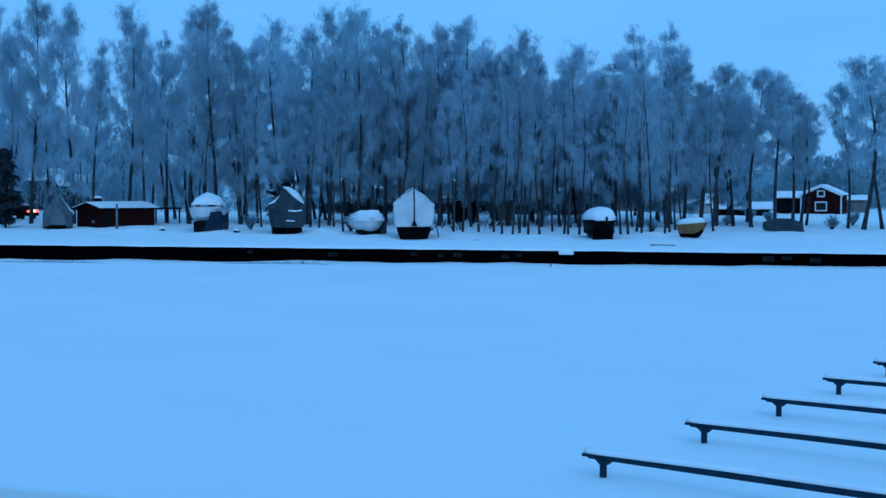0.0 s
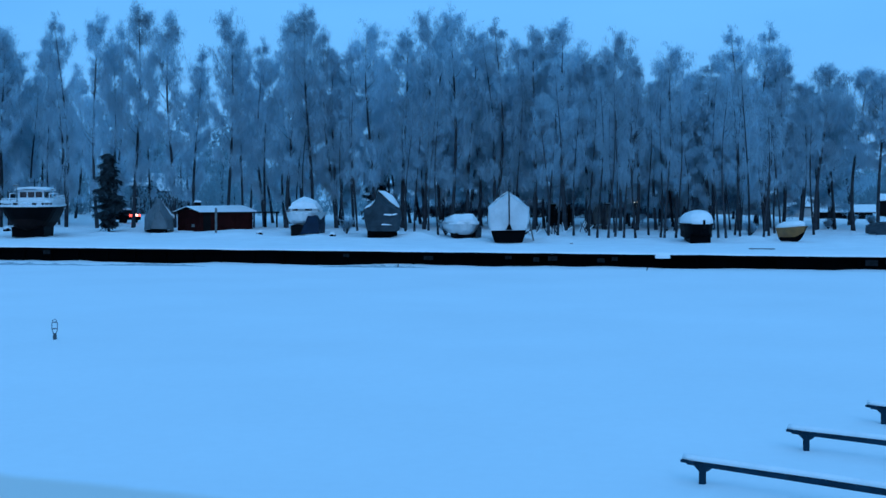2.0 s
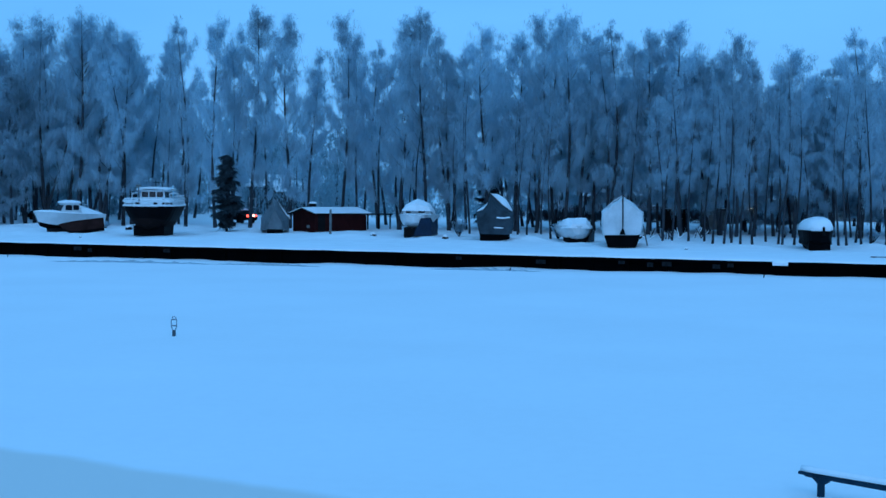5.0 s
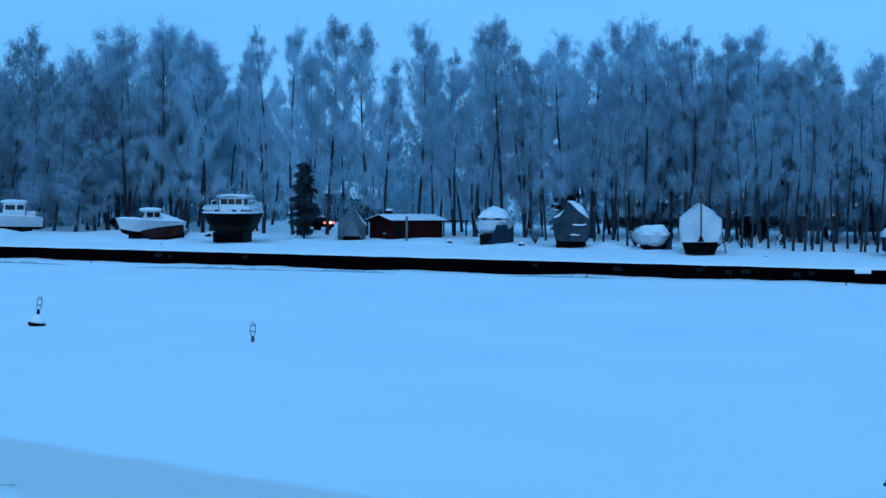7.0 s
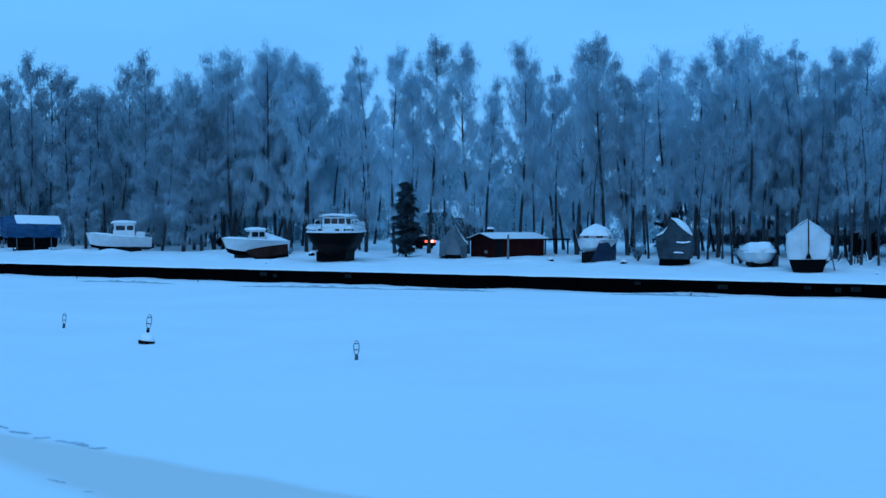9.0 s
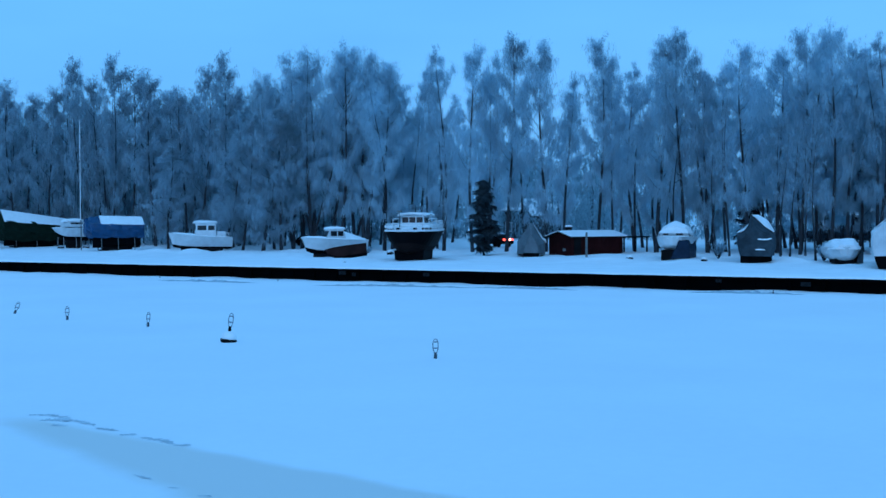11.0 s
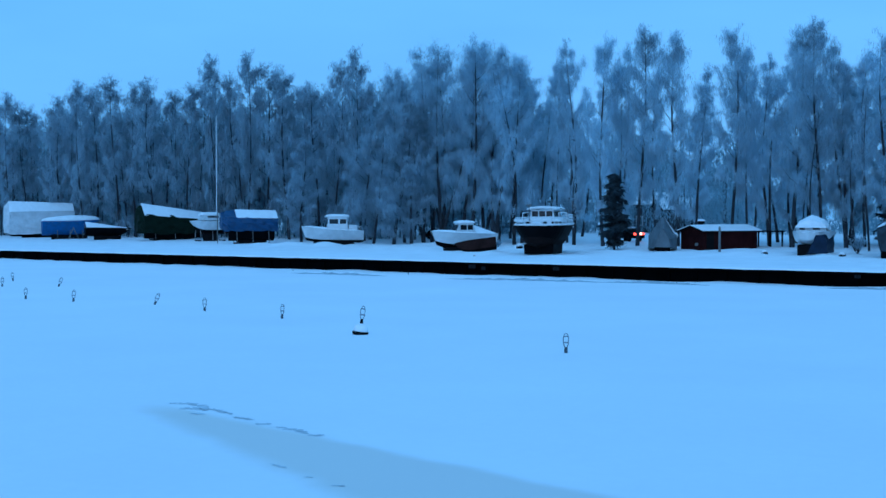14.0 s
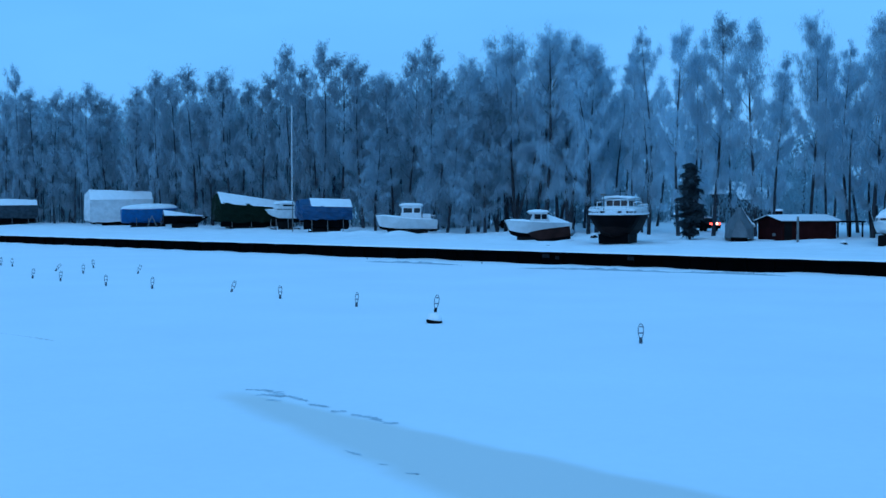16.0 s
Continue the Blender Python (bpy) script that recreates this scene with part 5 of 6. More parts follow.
# ---- the row of boats at the far end of the yard ----
def tent_boat(w, s, turn, L, W, z0, eaves, ridges, mat, label, snow=0.12, seed=1, legs=True, ragged=0.15, bare=0.0):
    """Boat under a ridge tent; eaves and ridges at the two ends, bow first."""
    t = thing("covered_boat", spot(w, s, None, turn), label, "boat")
    (e0, e1), (r0, r1) = eaves, ridges
    a = [(-W * 0.44, z0), (-W * 0.5, (z0 + e0) / 2), (-W * 0.5, e0), (0, r0), (W * 0.5, e0), (W * 0.5, (z0 + e0) / 2), (W * 0.44, z0)]
    b = [(-W * 0.42, z0), (-W * 0.49, (z0 + e1) / 2), (-W * 0.5, e1), (0, r1), (W * 0.5, e1), (W * 0.49, (z0 + e1) / 2), (W * 0.42, z0)]
    nose = [(x * 0.45, z0 + 0.25 + (z - z0) * 0.80) for x, z in a]
    cover(t, stretch(-L / 2 - 0.75, -L / 2 - 0.05, nose, a, 3, 0.05) + stretch(-L / 2 + 0.3, L / 2, a, b, 9, 0.12), mat, wrinkle=ragged * 0.5, seed=seed)
    if snow:
        roof_snow(t, -L / 2 - 0.05 + bare, L / 2, [(-W * 0.5, e0 + 0.02), (0, r0 + 0.02), (W * 0.5, e0 + 0.02)], [(-W * 0.5, e1 + 0.02), (0, r1 + 0.02), (W * 0.5, e1 + 0.02)], snow, seed)
    bm = bmesh.new()
    loft(bm, [[(-W * k, y, z0 + 0.25), (-W * k * 0.7, y, z0 * 0.45), (0, y, z0 * 0.25), (W * k * 0.7, y, z0 * 0.45), (W * k, y, z0 + 0.25)] for y, k in ((-L * 0.46, 0.06), (-L * 0.3, 0.30), (0, 0.40), (L * 0.45, 0.36))])
    part("hull", bm, NAVY, t, "dark hull under the cover")
    if legs:
        stands(t, L, W, z0 + 0.2, 3, GREYWOOD)
    keel_block(t, L * 0.6, W * 0.2, z0 * 0.4)
    return t


tent_boat(-105.0, 27.2, -80, 6.4, 3.2, 1.65, (3.35, 3.25), (4.3, 4.15), TARP_BLUE, "boat under a blue tarpaulin with a snowy roof", 0.14, 2, True, 0.22, 1.1)
t = thing("flagpole_stand", spot(-108.6, 24.6), "pale upright post beside the blue covered boat", "post")
bm = bmesh.new()
tube(bm, [(0, 0, -0.1), (0, 0, 3.9)], 0.07, 7)
part("post", bm, GREYWOOD, t)

t = thing("sailing_boat", spot(-119.2, 32.0, None, -70) @ Matrix.Diagonal((1, 0.68, 1, 1)), "white sailing boat with a bare tall mast", "boat")
ring = hull(t, 7.6, 2.7, 1.6, 1.0, GEL, NAVY, split=0.35, rise=0.10, rake=0.8)
bm = bmesh.new()
loft(bm, [[(-0.95, y, 2.9), (-0.8, y, z), (0.8, y, z), (0.95, y, 2.9)] for y, z in ((-2.2, 3.2), (-1.2, 3.7), (1.6, 3.8), (2.0, 3.6))])
part("coachroof", bm, GEL, t)
for sx in (-1, 1):
    bm = bmesh.new()
    box(bm, sx * 0.9, 0.2, 3.38, 0.06, 2.4, 0.22, 0.02)
    part("window", bm, GLASS, t, "dark strip window")
snow_on(t, rect(-0.85, 0.85, -2.1, 1.9, 3.62), 0.42, 41, 4, "roof_snow")
snow_on(t, [(x * 0.9, y, z) for x, y, z in ring], 0.15, 42, 3, "deck_snow")
bm = bmesh.new()
tube(bm, [(0, 1.47, 2.6), (0, 1.47, 17.4)], [0.10, 0.065], 8)
part("mast", bm, WHITEPAINT, t, "bare pale metal mast")
bm = bmesh.new()
tube(bm, [(-0.3, 1.9, 8.0), (0.9, 0.6, 8.05)], 0.05, 6)
part("spreader", bm, STEEL, t)
bm = bmesh.new()
box(bm, 0, 1.49, 17.42, 0.35, 0.10, 0.10, 0.02)
part("masthead", bm, STEEL, t)
stands(t, 8, 2.8, 1.5)
keel_block(t, 3.0, 0.5, 1.3)

tent_boat(-130.9, 34.5, -72, 9.2, 3.6, 0.95, (3.6, 3.0), (5.2, 3.9), TARP_GREEN, "long boat under a dark green tarpaulin with sloping snow", 0.16, 5, True, 0.3)

t = thing("motor_boat", spot(-142.6, 31.4, None, 98), "low dark boat with a snowy sloping cover on a trailer", "boat")
ring = hull(t, 6.6, 2.4, 1.25, 0.45, NAVY, NAVY, split=0.4, rise=-0.1, rake=0.5)
cover(t, stretch(-3.0, 3.2, [(-0.5, 1.4), (0, 1.55), (0.5, 1.4)], [(-1.1, 1.75), (0, 2.45), (1.1, 1.75)], 5), TARP_DARK)
roof_snow(t, -2.9, 3.2, [(-0.5, 1.42), (0, 1.58), (0.5, 1.42)], [(-1.1, 1.78), (0, 2.48), (1.1, 1.78)], 0.14, 7)
for y in (-0.9, 0.9):
    for sx in (-1, 1):
        bm = bmesh.new()
        tube(bm, [(sx * 0.95, y, 0.28), (sx * 1.12, y, 0.28)], 0.30, 14)
        part("wheel", bm, BLACK, t)
bm = bmesh.new()
tube(bm, [(0.4, -1.2, 0.1), (1.6, -2.4, 1.4)], 0.06, 6)
tube(bm, [(1.0, -1.2, 0.1), (0.2, -3.0, 1.5)], 0.06, 6)
part("trestle", bm, GREYWOOD, t, "snowy crossed timbers")
keel_block(t, 4.0, 0.4, 0.5)

t = thing("covered_boat", spot(-155.9, 33.5, None, 96), "boat wrapped in a bright blue tarpaulin under snow", "boat")
ring = hull(t, 8.4, 3.2, 2.2, 0.55, TARP_BRIGHT, TARP_BRIGHT, split=0.3, rise=0.08, rake=0.9, fine=0.7, round_=0.4, forefoot=0.85)
snow_on(t, [(x * 1.03, y, z + 0.02) for x, y, z in ring], 0.85, 9, 4)
stands(t, 6.0, 3.0, 1.4, 3, GREYWOOD)
keel_block(t, 5.5, 0.6, 0.6)
tent_boat(-171.2, 38.0, -84, 10.4, 4.2, 0.5, (4.2, 4.4), (5.9, 5.6), TARP_WHITE, "large boat shrink-wrapped in white sheeting", 0.12, 11, False, 0.2)
t = thing("trestle", spot(-149.5, 30.0), "snowy timber trestle beside the covered boats", "trestle")
for x0, x1 in ((-0.8, 0.1), (0.9, 0.0)):
    bm = bmesh.new()
    tube(bm, [(x0, 0, -0.05), (x1, 0, 1.9)], 0.07, 6)
    part("leg", bm, GREYWOOD, t)
tent_boat(-200.6, 33.2, -84, 9.0, 3.4, 1.2, (3.5, 3.6), (4.6, 4.4), TARP_DARK, "dark covered boat with snow sliding off", 0.22, 13)
tent_boat(-214.0, 33.5, -84, 8.0, 3.4, 1.2, (3.2, 3.2), (4.2, 4.2), TARP_DARK, "dark covered boat with snow sliding off", 0.22, 14)


# ---- buildings ----
def gable_house(name, w, s, turn, L, W, eave, ridge, wall, label, category, over=0.3, snow=0.16, dz=0.0, ends=(), front=(), boards=0.0, trim=None):
    """A gabled building, ridge along x. ends: windows (x0, x1, z0, z1) on the -x gable, front: on the -y wall."""
    t = thing(name, spot(w, s, None, turn, dz), label, category)
    bm = bmesh.new()
    loft(bm, [[(x, -W / 2, -0.3), (x, -W / 2, eave), (x, 0, ridge - 0.05), (x, W / 2, eave), (x, W / 2, -0.3)] for x in (-L / 2, L / 2)])
    part("wall", bm, wall, t)
    k = (ridge - eave) / (W / 2)
    for sy in (-1, 1):
        bm = bmesh.new()
        y0 = sy * (W / 2 + over)
        z0 = eave - k * over
        loft(bm, [[(x, 0, ridge), (x, y0, z0), (x, y0, z0 + 0.09), (x, 0, ridge + 0.09)] for x in (-L / 2 - over, L / 2 + over)], closed=True)
        part("roof", bm, DARKWOOD, t)
    bm = bmesh.new()
    rng = random.Random(int(w * 3 + 500))
    secs = []
    for i in range(7):
        x = -L / 2 - over + (L + 2 * over) * i / 6
        e = snow + rng.uniform(-0.02, 0.03)
        y0, z0 = W / 2 + over, eave - k * over + 0.10
        secs.append([Vector(p) for p in ((x, -y0, z0), (x, 0, ridge + 0.10), (x, y0, z0), (x, y0 + 0.03, z0 + e * 0.8), (x, W * 0.2, ridge + 0.1 - k * W * 0.2 + e), (x, 0, ridge + 0.07 + e), (x, -W * 0.2, ridge + 0.1 - k * W * 0.2 + e), (x, -y0 - 0.03, z0 + e * 0.8))])
    loft(bm, secs, closed=True)
    part("roof_snow", bm, CAP, t, "even snow on the roof")
    if boards:
        bb = bmesh.new()
        box(bb, 0, 0, eave / 2 - 0.05, 0.04, 0.03, eave - 0.02)
        board = mesh_of("batten", bb, wall)
        n = int(L / boards)
        for i in range(n + 1):
            ob = new("batten", board)
            ob.parent, ob.location = t, (-L / 2 + L * i / n, -W / 2 - 0.01, 0)
        for i in range(int(W / boards) + 1):
            ob = new("batten", board)
            ob.parent, ob.location = t, (-L / 2 - 0.01, -W / 2 + W * i / int(W / boards), 0)
            ob.rotation_euler = (0, 0, math.pi / 2)
    for face, wins in (("end", ends), ("front", front)):
        for a, b, z0, z1 in wins:
            def put(name, margin, depth, mat, parent):
                bm = bmesh.new()
                if face == "end":
                    box(bm, -L / 2 - depth, (a + b) / 2, (z0 + z1) / 2, 0.05, b - a + margin, z1 - z0 + margin, 0.01)
                else:
                    box(bm, (a + b) / 2, -W / 2 - depth, (z0 + z1) / 2, b - a + margin, 0.05, z1 - z0 + margin, 0.01)
                return part(name, bm, mat, parent)
            win = put("window", 0.28, 0.012, WHITEPAINT, t)
            put("pane", 0.0, 0.022, GLASS, win)
    if trim:
        for y in (-W / 2, W / 2):
            bm = bmesh.new()
            box(bm, -L / 2 - 0.02, y, eave / 2 - 0.15, 0.10, 0.16, eave + 0.25)
            part("corner_board", bm, trim, t)
        for sy in (-1, 1):
            bm = bmesh.new()
            y0, z0 = sy * (W / 2 + over), eave - k * over
            loft(bm, [[(-L / 2 - over - 0.03, 0, ridge + dzz), (-L / 2 - over - 0.03, y0, z0 + dzz), (-L / 2 - over + 0.03, y0, z0 + dzz), (-L / 2 - over + 0.03, 0, ridge + dzz)] for dzz in (-0.12, 0.10)], closed=True)
            part("bargeboard", bm, trim, t)
    return t


shed = gable_house("boat_shed", -40.1, 31.0, 36, 6.2, 3.8, 1.72, 2.18, RED, "low red-brown wooden shed with snow on its roof", "shed", 0.32, 0.10, 0.0, boards=0.5)
bm = bmesh.new()
box(bm, -1.8, 0.4, 2.45, 0.55, 0.4, 0.5, 0.03)
part("chimney", bm, DARKWOOD, shed)
bm = bmesh.new()
mound(bm, [(-2.1, 0.15, 2.72), (-1.5, 0.15, 2.72), (-1.5, 0.65, 2.72), (-2.1, 0.65, 2.72)], 0.18, 2, rough=0.01)
part("chimney_snow", bm, CAP, shed)
bm = bmesh.new()
box(bm, -2.4, -1.93, 0.85, 0.85, 0.06, 1.7, 0.01)
part("door", bm, DARKWOOD, shed)
bm = bmesh.new()
box(bm, -3.13, -0.7, 0.45, 0.05, 0.45, 0.28, 0.01)
part("hatch", bm, GREYWOOD, shed, "grey hatch low on the gable")
bm = bmesh.new()
box(bm, 4.85, -0.6, 1.66, 3.7, 2.2, 0.14, 0.02)
part("lean_to_roof", bm, DARKWOOD, shed)
for x in (5.0, 6.5):
    for y in (-1.5, 0.3):
        bm = bmesh.new()
        box(bm, x, y, 0.75, 0.12, 0.12, 1.7)
        part("lean_to_post", bm, DARKWOOD, shed)

t = thing("yard_post", spot(-36.2, 23.9), "weathered grey post standing in the snow", "post")
bm = bmesh.new()
tube(bm, [(0, 0, -0.1), (0.01, 0, 2.35)], [0.115, 0.10], 8)
part("pole", bm, GREYWOOD, t)
bm = bmesh.new()
mound(bm, [(0.1 * math.cos(k), 0.1 * math.sin(k), 2.34) for k in range(6)], 0.12, 2, rough=0.005)
part("snow_cap", bm, CAP, t)

# dark kiosk and grey hut on legs among the trunks
for w, s, W, z0, h, mat, label in ((-7.4, 40.0, 2.0, 0.15, 2.0, DARKWOOD, "small dark wooden hut among the trunks"), (-4.0, 42.0, 2.35, 0.35, 1.9, GREYWOOD, "grey wooden hut raised on legs among trunks")):
    t = thing("yard_hut", spot(w, s), label, "hut")
    bm = bmesh.new()
    box(bm, 0, 0, z0 + h / 2, W, 1.8, h, 0.03)
    part("body", bm, mat, t)
    for k in range(6):
        bm = bmesh.new()
        box(bm, -W / 2 + W * (k + 0.5) / 6, -0.915, z0 + h / 2, W / 6 - 0.04, 0.03, h - 0.06)
        part("board", bm, mat, t)
    bm = bmesh.new()
    box(bm, 0, 0, z0 + h + 0.05, W + 0.3, 2.1, 0.10, 0.02)
    part("roof", bm, DARKWOOD, t)
    bm = bmesh.new()
    mound(bm, rect(-W / 2 - 0.1, W / 2 + 0.1, -1.0, 1.0, z0 + h + 0.10), 0.09, 2, rough=0.01)
    part("roof_snow", bm, CAP, t)
    for x in (-W * 0.42, W * 0.42):
        for y in (-0.75, 0.75):
            bm = bmesh.new()
            box(bm, x, y, z0 / 2 - 0.1, 0.12, 0.12, z0 + 0.25)
            part("leg", bm, DARKWOOD, t)

# stump with a ball of snow beside the shed
t = thing("stump", spot(-43.6, 28.6), "cut stump topped with a ball of snow", "stump")
bm = bmesh.new()
tube(bm, [(0, 0, -0.1), (0, 0, 1.0), (0.02, 0, 1.25)], [0.2, 0.17, 0.2], 10)
part("trunk", bm, GREYWOOD, t)
bm = bmesh.new()
mound(bm, [(0.33 * math.cos(k * 0.7854), 0.33 * math.sin(k * 0.7854), 1.22) for k in range(8)], 0.42, 3, rough=0.02)
part("snow_cap", bm, CAP, t, "", smooth=True)

# houses behind the trees
gable_house("village_house", -73.8, 80.0, 25, 5.0, 4.5, 3.5, 4.9, DIMWALL, "grey house behind the birches with a snowy roof", "house", 0.4, 0.15)
gable_house("red_house", 27.8, 75.0, 82, 5.0, 4.5, 2.35, 3.35, RED, "red timber house with white corner boards and windows", "house", 0.25, 0.16, 0.0, ends=((-0.55, 0.55, 0.6, 1.45), (-0.3, 0.3, 2.25, 2.75)), boards=0.6, trim=WHITEPAINT)
gable_house("outbuilding", 24.3, 78.0, 0, 3.7, 2.6, 1.95, 2.5, DARKWOOD, "dark outbuilding with a snowy roof", "outbuilding", 0.3, 0.2)
gable_house("outbuilding", 31.6, 81.0, 0, 2.6, 2.5, 1.5, 2.0, GREYWOOD, "grey timber outbuilding beside the red house", "outbuilding", 0.2, 0.1)
gable_house("low_shed", 18.5, 69.0, 0, 6.2, 3.4, 0.75, 1.4, DARKWOOD, "low dark shed with a wide snowy roof", "shed", 0.3, 0.14)
gable_house("outbuilding", 12.9, 75.0, 25, 4.0, 3.0, 1.2, 2.1, PALEWALL, "small pale outbuilding with a snowy roof", "outbuilding", 0.3, 0.14)
gable_house("village_house", 5.6, 88.0, 4, 8.5, 5.0, 2.6, 3.7, GREYWOOD, "pale single-storey house half hidden behind birches", "house", 0.4, 0.2, front=((-3.0, -2.0, 1.1, 2.1), (-0.5, 0.5, 1.1, 2.1), (2.0, 3.0, 1.1, 2.1)))
gable_house("village_house", -2.0, 72.0, -24, 6.0, 4.0, 2.2, 3.2, DIMWALL, "dark timber house with a snowy roof edge", "house", 0.4, 0.14)
gable_house("village_house", -33.0, 90.0, 3, 7.0, 6.0, 3.2, 4.8, DIMWALL, "grey house behind the birches with a snowy roof", "house", 0.4, 0.18, front=((-2.5, -1.5, 1.8, 2.9), (1.0, 2.0, 1.8, 2.9)))
gable_house("village_house", -24.6, 95.0, 3, 7.0, 6.0, 3.0, 4.5, DIMWALL, "grey house behind the birches with a snowy roof", "house", 0.4, 0.18, front=((-2.0, -1.0, 1.8, 2.9), (1.0, 2.0, 1.8, 2.9)))
gable_house("village_house", -79.0, 85.0, -35, 6.0, 5.0, 4.4, 5.8, DIMWALL, "pale village house with a snowy roof behind trees", "house", 0.5, 0.2, front=((-2.5, -1.5, 1.2, 2.4), (0.5, 1.5, 1.2, 2.4)), ends=((-1.0, 0.0, 3.2, 4.2),))
gable_house("village_house", -45.0, 92.0, 0, 7.0, 5.0, 2.0, 3.6, DIMWALL, "pale village house with a snowy roof behind trees", "house", 0.5, 0.2)

# lit lamp on a post
t = thing("yard_lamp", spot(-1.0, 45.0), "lit yard lamp on a dark post among trees", "lamp")
bm = bmesh.new()
tube(bm, [(0, 0, -0.1), (0, 0, 2.35)], 0.06, 7)
part("post", bm, DARKWOOD, t)
bm = bmesh.new()
box(bm, 0, 0.05, 2.3, 0.62, 0.3, 0.5, 0.04)
part("housing", bm, BLACK, t)
bm = bmesh.new()
box(bm, -0.08, -0.13, 2.30, 0.42, 0.08, 0.26, 0.03)
part("bulb", bm, glow("lamp_glow", (1.0, 0.70, 0.38), 10.0), t, "glowing warm lamp face")
bm = bmesh.new()
box(bm, 0.2, -0.13, 2.32, 0.11, 0.08, 0.10, 0.03)
part("bulb", bm, glow("lamp_glow", (1.0, 0.62, 0.25), 1.1), t)


def car(w, s, turn, label, lit):
    t = thing("car", spot(w, s, None, turn) @ Matrix.Diagonal((1, 1, 1.1 if lit else 1, 1)), label, "car")
    bm = bmesh.new()
    prof = [(-2.1, 0.35), (-2.15, 0.75), (-1.2, 0.95), (-0.6, 1.42), (0.9, 1.45), (1.6, 1.02), (2.05, 0.95), (2.1, 0.35)]
    loft(bm, [[(x * k, y, z) for y, z in prof] for x, k in ((-0.84, 1), (-0.80, 0.9), (0.80, 0.9), (0.84, 1))])
    part("body", bm, NAVY, t)
    bm = bmesh.new()
    box(bm, 0, 0.15, 1.22, 1.64, 1.9, 0.30, 0.08)
    part("window_band", bm, GLASS, t)
    for sx in (-1, 1):
        for y in (-1.3, 1.3):
            bm = bmesh.new()
            tube(bm, [(sx * 0.66, y, 0.31), (sx * 0.86, y, 0.31)], 0.31, 16)
            part("wheel", bm, BLACK, t)
        bm = bmesh.new()
        box(bm, sx * 0.60, -2.14, 0.82, 0.34, 0.06, 0.22, 0.03)
        part("tail_light", bm, glow("tail_glow", (1.0, 0.06, 0.03), 5.0 if lit else 0.0), t, "lit red tail light")
    bm = bmesh.new()
    box(bm, 0.20, -2.17, 0.84, 0.36, 0.06, 0.26, 0.02)
    part("reversing_light", bm, glow("reverse_glow", (1.0, 0.42, 0.28), 4.0 if lit else 0.0), t)
    snow_on(t, rect(-0.7, 0.7, -0.7, 1.0, 1.44), 0.14, 51, 3, "roof_snow")
    return t


car(-60.1, 46.0, 38, "dark car with lit tail lights between the trunks", True)
car(-84.5, 45.0, 80, "dark parked car topped with snow behind the boats", False)
car(-90.0, 47.0, 85, "dark parked car topped with snow behind the boats", False)


# ---- brush, bushes and small things in the snow ----
def brush(w, s, size, count, seed, label):
    rng = random.Random(seed)
    t = thing("brush_pile", spot(w, s), label, "branches")
    for k in range(count):
        bm = bmesh.new()
        a, x = rng.uniform(-0.9, 0.9), rng.uniform(-size, size)
        ln = rng.uniform(0.8, 1.5)
        p0 = Vector((x, rng.uniform(-0.4, 0.4), -0.05))
        p1 = p0 + Vector((math.sin(a) * ln, rng.uniform(-0.2, 0.2), math.cos(a) * ln * 0.75))
        tube(bm, [p0, p0.lerp(p1, 0.5) + Vector((0, 0, 0.06)), p1], [0.05, 0.045, 0.025], 5)
        tube(bm, [p0.lerp(p1, 0.2) + Vector((0, 0, 0.06)), p1 + Vector((0, 0, 0.05))], [0.045, 0.02], 5)
        part("branch", bm, CAP if k % 2 else BARK, t)


brush(-7.3, 26.0, 1.1, 14, 3, "pile of snowy branches under the trees")
brush(-4.6, 26.5, 0.9, 12, 4, "pile of snowy branches under the trees")
brush(-2.5, 27.5, 0.6, 8, 6, "pile of snowy branches under the trees")


def bush(w, s, size, seed, label, mat=None):
    rng = random.Random(seed)
    soup, wood = Soup(), Soup()
    for i in range(26):
        a, r = rng.uniform(0, 6.2832), rng.uniform(0.1, 1) * size * 0.6
        e = Vector((math.cos(a) * r, math.sin(a) * r, size * rng.uniform(0.5, 1.0)))
        wood.tube([Vector((0, 0, -0.05)), e], [0.03, 0.008], 3)
        for _ in range(30):
            m = e * rng.uniform(0.35, 1.0)
            c, tl = rng.uniform(0, 6.2832), rng.uniform(0.2, 0.5)
            wv = Vector((math.sin(c), -math.cos(c), 0)) * 0.05
            soup.tri(m - wv, m + wv, m + Vector((math.cos(c) * tl, math.sin(c) * tl, tl * rng.uniform(-0.3, 0.8))))
    t = thing("bush", spot(w, s), label, "bush", "frosted bushes")
    for name, me in (("stem", wood.mesh("stem", BARK)), ("foliage", soup.mesh("foliage", mat or FROST))):
        ob = new(name, me)
        ob.parent = t


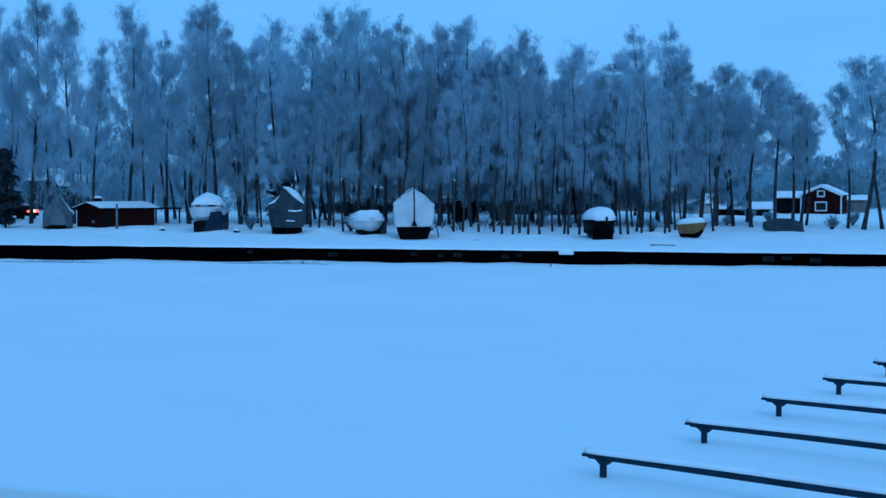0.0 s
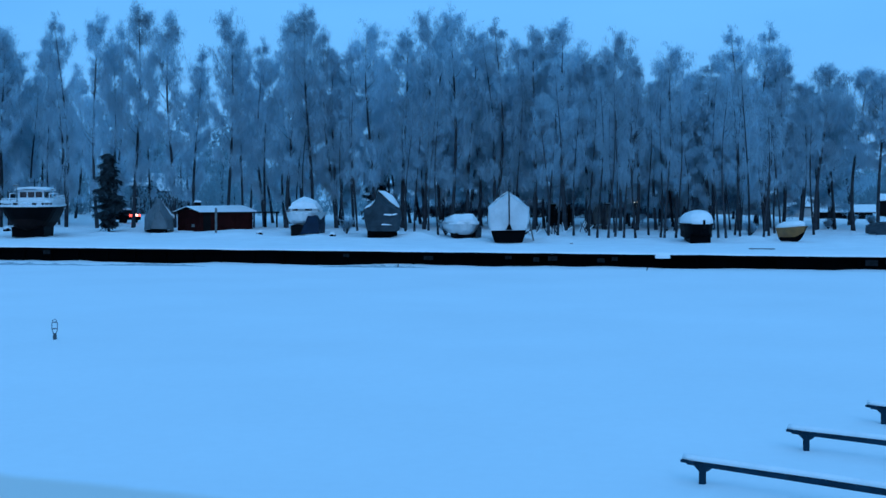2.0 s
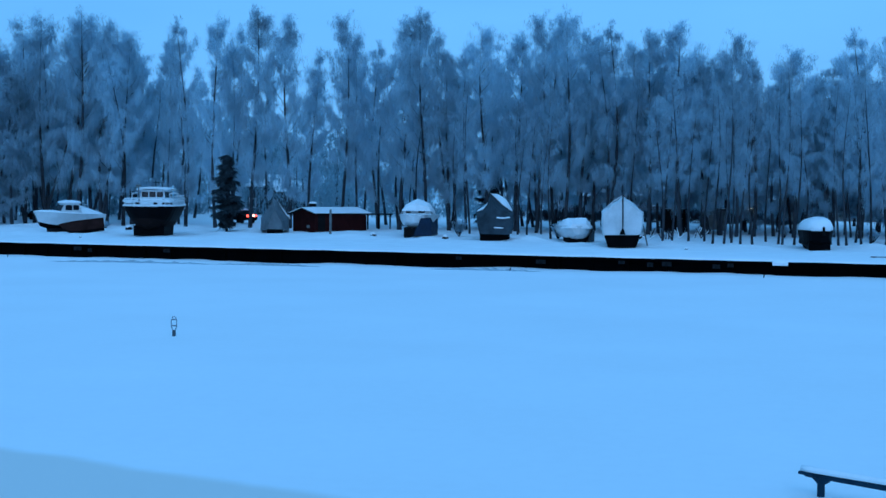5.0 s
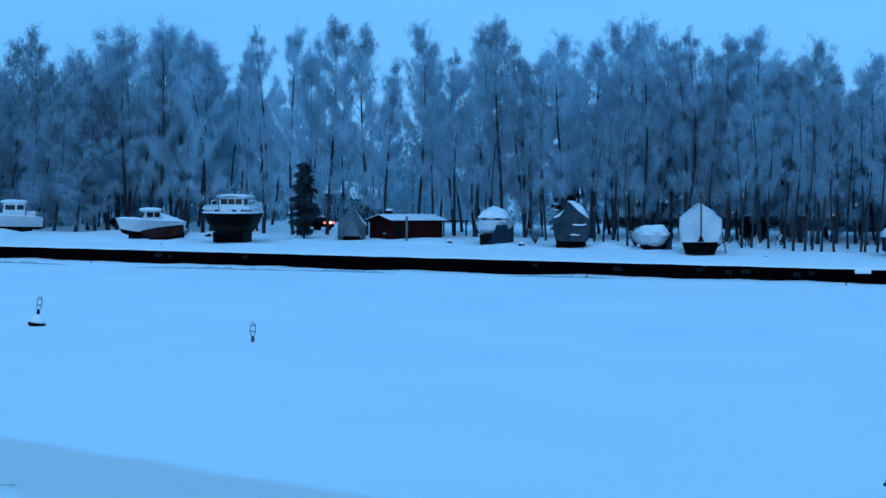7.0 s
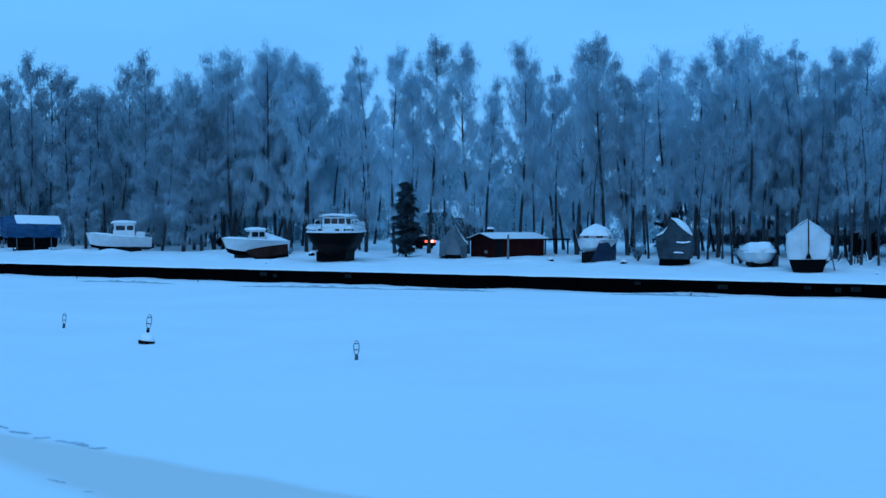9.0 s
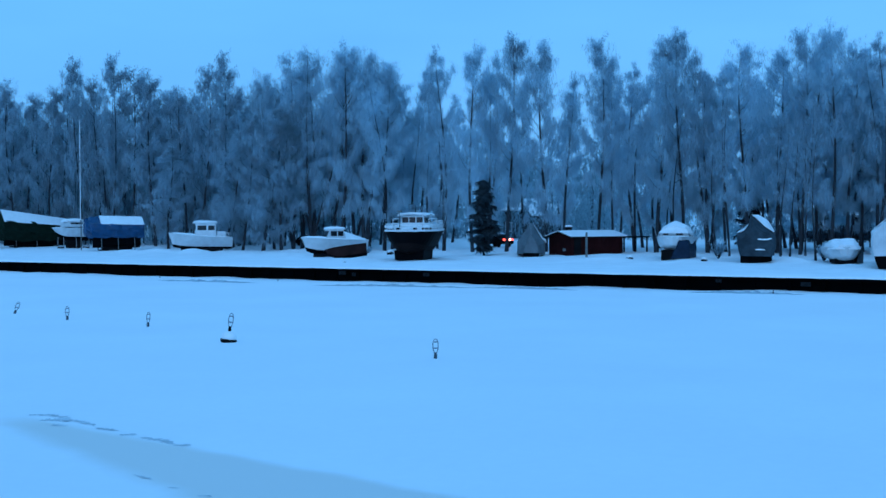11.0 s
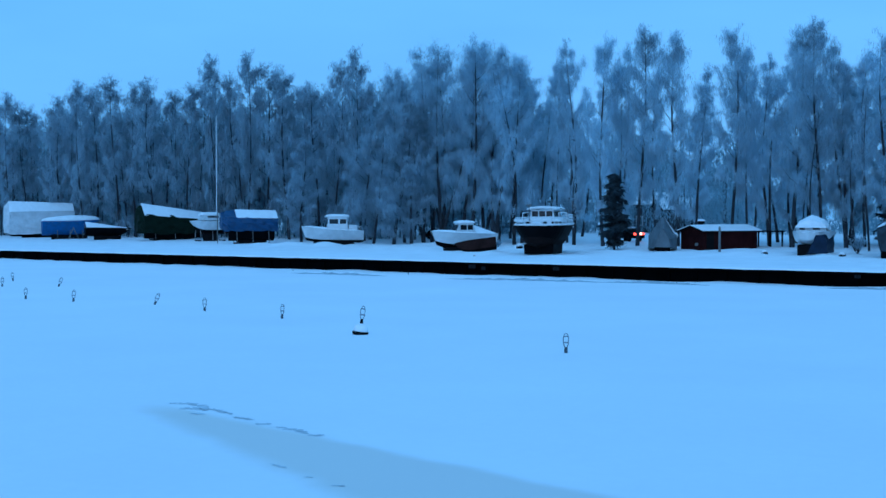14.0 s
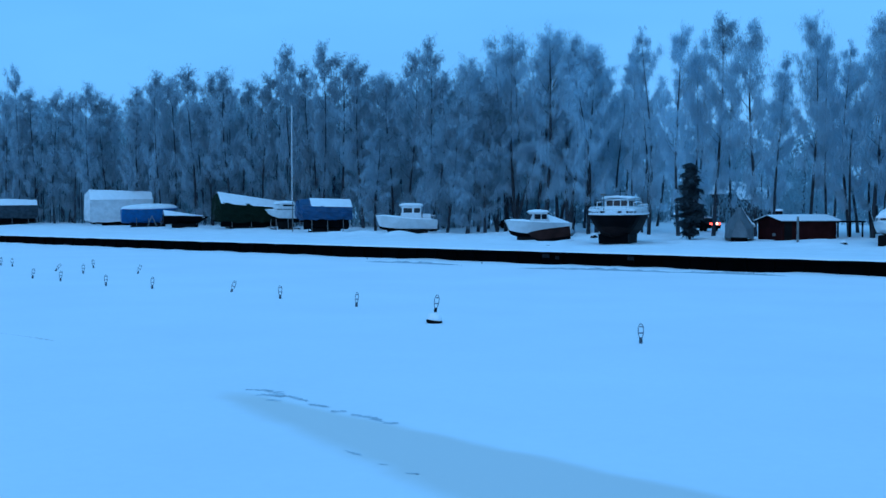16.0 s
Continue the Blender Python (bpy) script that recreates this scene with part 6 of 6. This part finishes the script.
for i, (w, s, size) in enumerate(((26.6, 33.0, 1.3), (28.8, 40.0, 1.2), (17.6, 40.0, 0.8), (19.6, 52.0, 1.0), (21.4, 50.0, 1.0), (11.8, 27.0, 1.2), (8.0, 30.0, 1.1),
                                  (-13.4, 22.5, 1.4), (-23.4, 24.5, 1.6), (-64.5, 27.0, 0.7), (4.0, 33.0, 1.0), (-21.2, 26.0, 1.2))):
    bush(w, s, size, 70 + i, "low frosted bush in the snow", None)
hedge = Soup()
hrng = random.Random(8)
for i in range(16000):
    w = hrng.uniform(-32, 1)
    s = 67 + hrng.uniform(-0.7, 0.7)
    p = yard(w, s)
    c, tl = hrng.uniform(0, 6.2832), hrng.uniform(0.3, 0.8)
    m = Vector((p.x, p.y, land_z(w, s) + hrng.random() ** 0.8 * (1.2 + 0.4 * noise.noise(Vector((w * 0.3, 0, 0))))))
    wv = Vector((math.sin(c), -math.cos(c), 0)) * 0.09
    hedge.tri(m - wv, m + wv, m + Vector((math.cos(c) * tl, math.sin(c) * tl, tl * hrng.uniform(-0.3, 0.8))))
tagged(new("hedge", hedge.mesh("hedge", HEDGE)), "long dark hedge behind the birches", "hedge", kind="stuff")

# small snow-capped stones
for i, (w, s, r) in enumerate(((-56.6, 20.5, 0.35), (-29.8, 20.0, 0.3), (-22.6, 19.5, 0.3), (0.2, 11.0, 0.16), (-52.3, 8.0, 0.14), (-63.8, 22.0, 0.3))):
    t = thing("stone", spot(w, s, 0, 30 * i), "dark stone capped with snow", "stone", "stones in the yard")
    bm = bmesh.new()
    bmesh.ops.create_icosphere(bm, subdivisions=2, radius=r)
    for v in bm.verts:
        v.co *= 1 + 0.25 * noise.noise(v.co * 3 / r + Vector((i, 0, 0)))
    part("rock", bm, BLACK, t)
    bm = bmesh.new()
    mound(bm, [(r * 0.9 * math.cos(k * 0.7854), r * 0.9 * math.sin(k * 0.7854), r * 0.45) for k in range(8)], r * 0.8, 3, rough=0.01)
    part("snow_cap", bm, CAP, t, smooth=True)
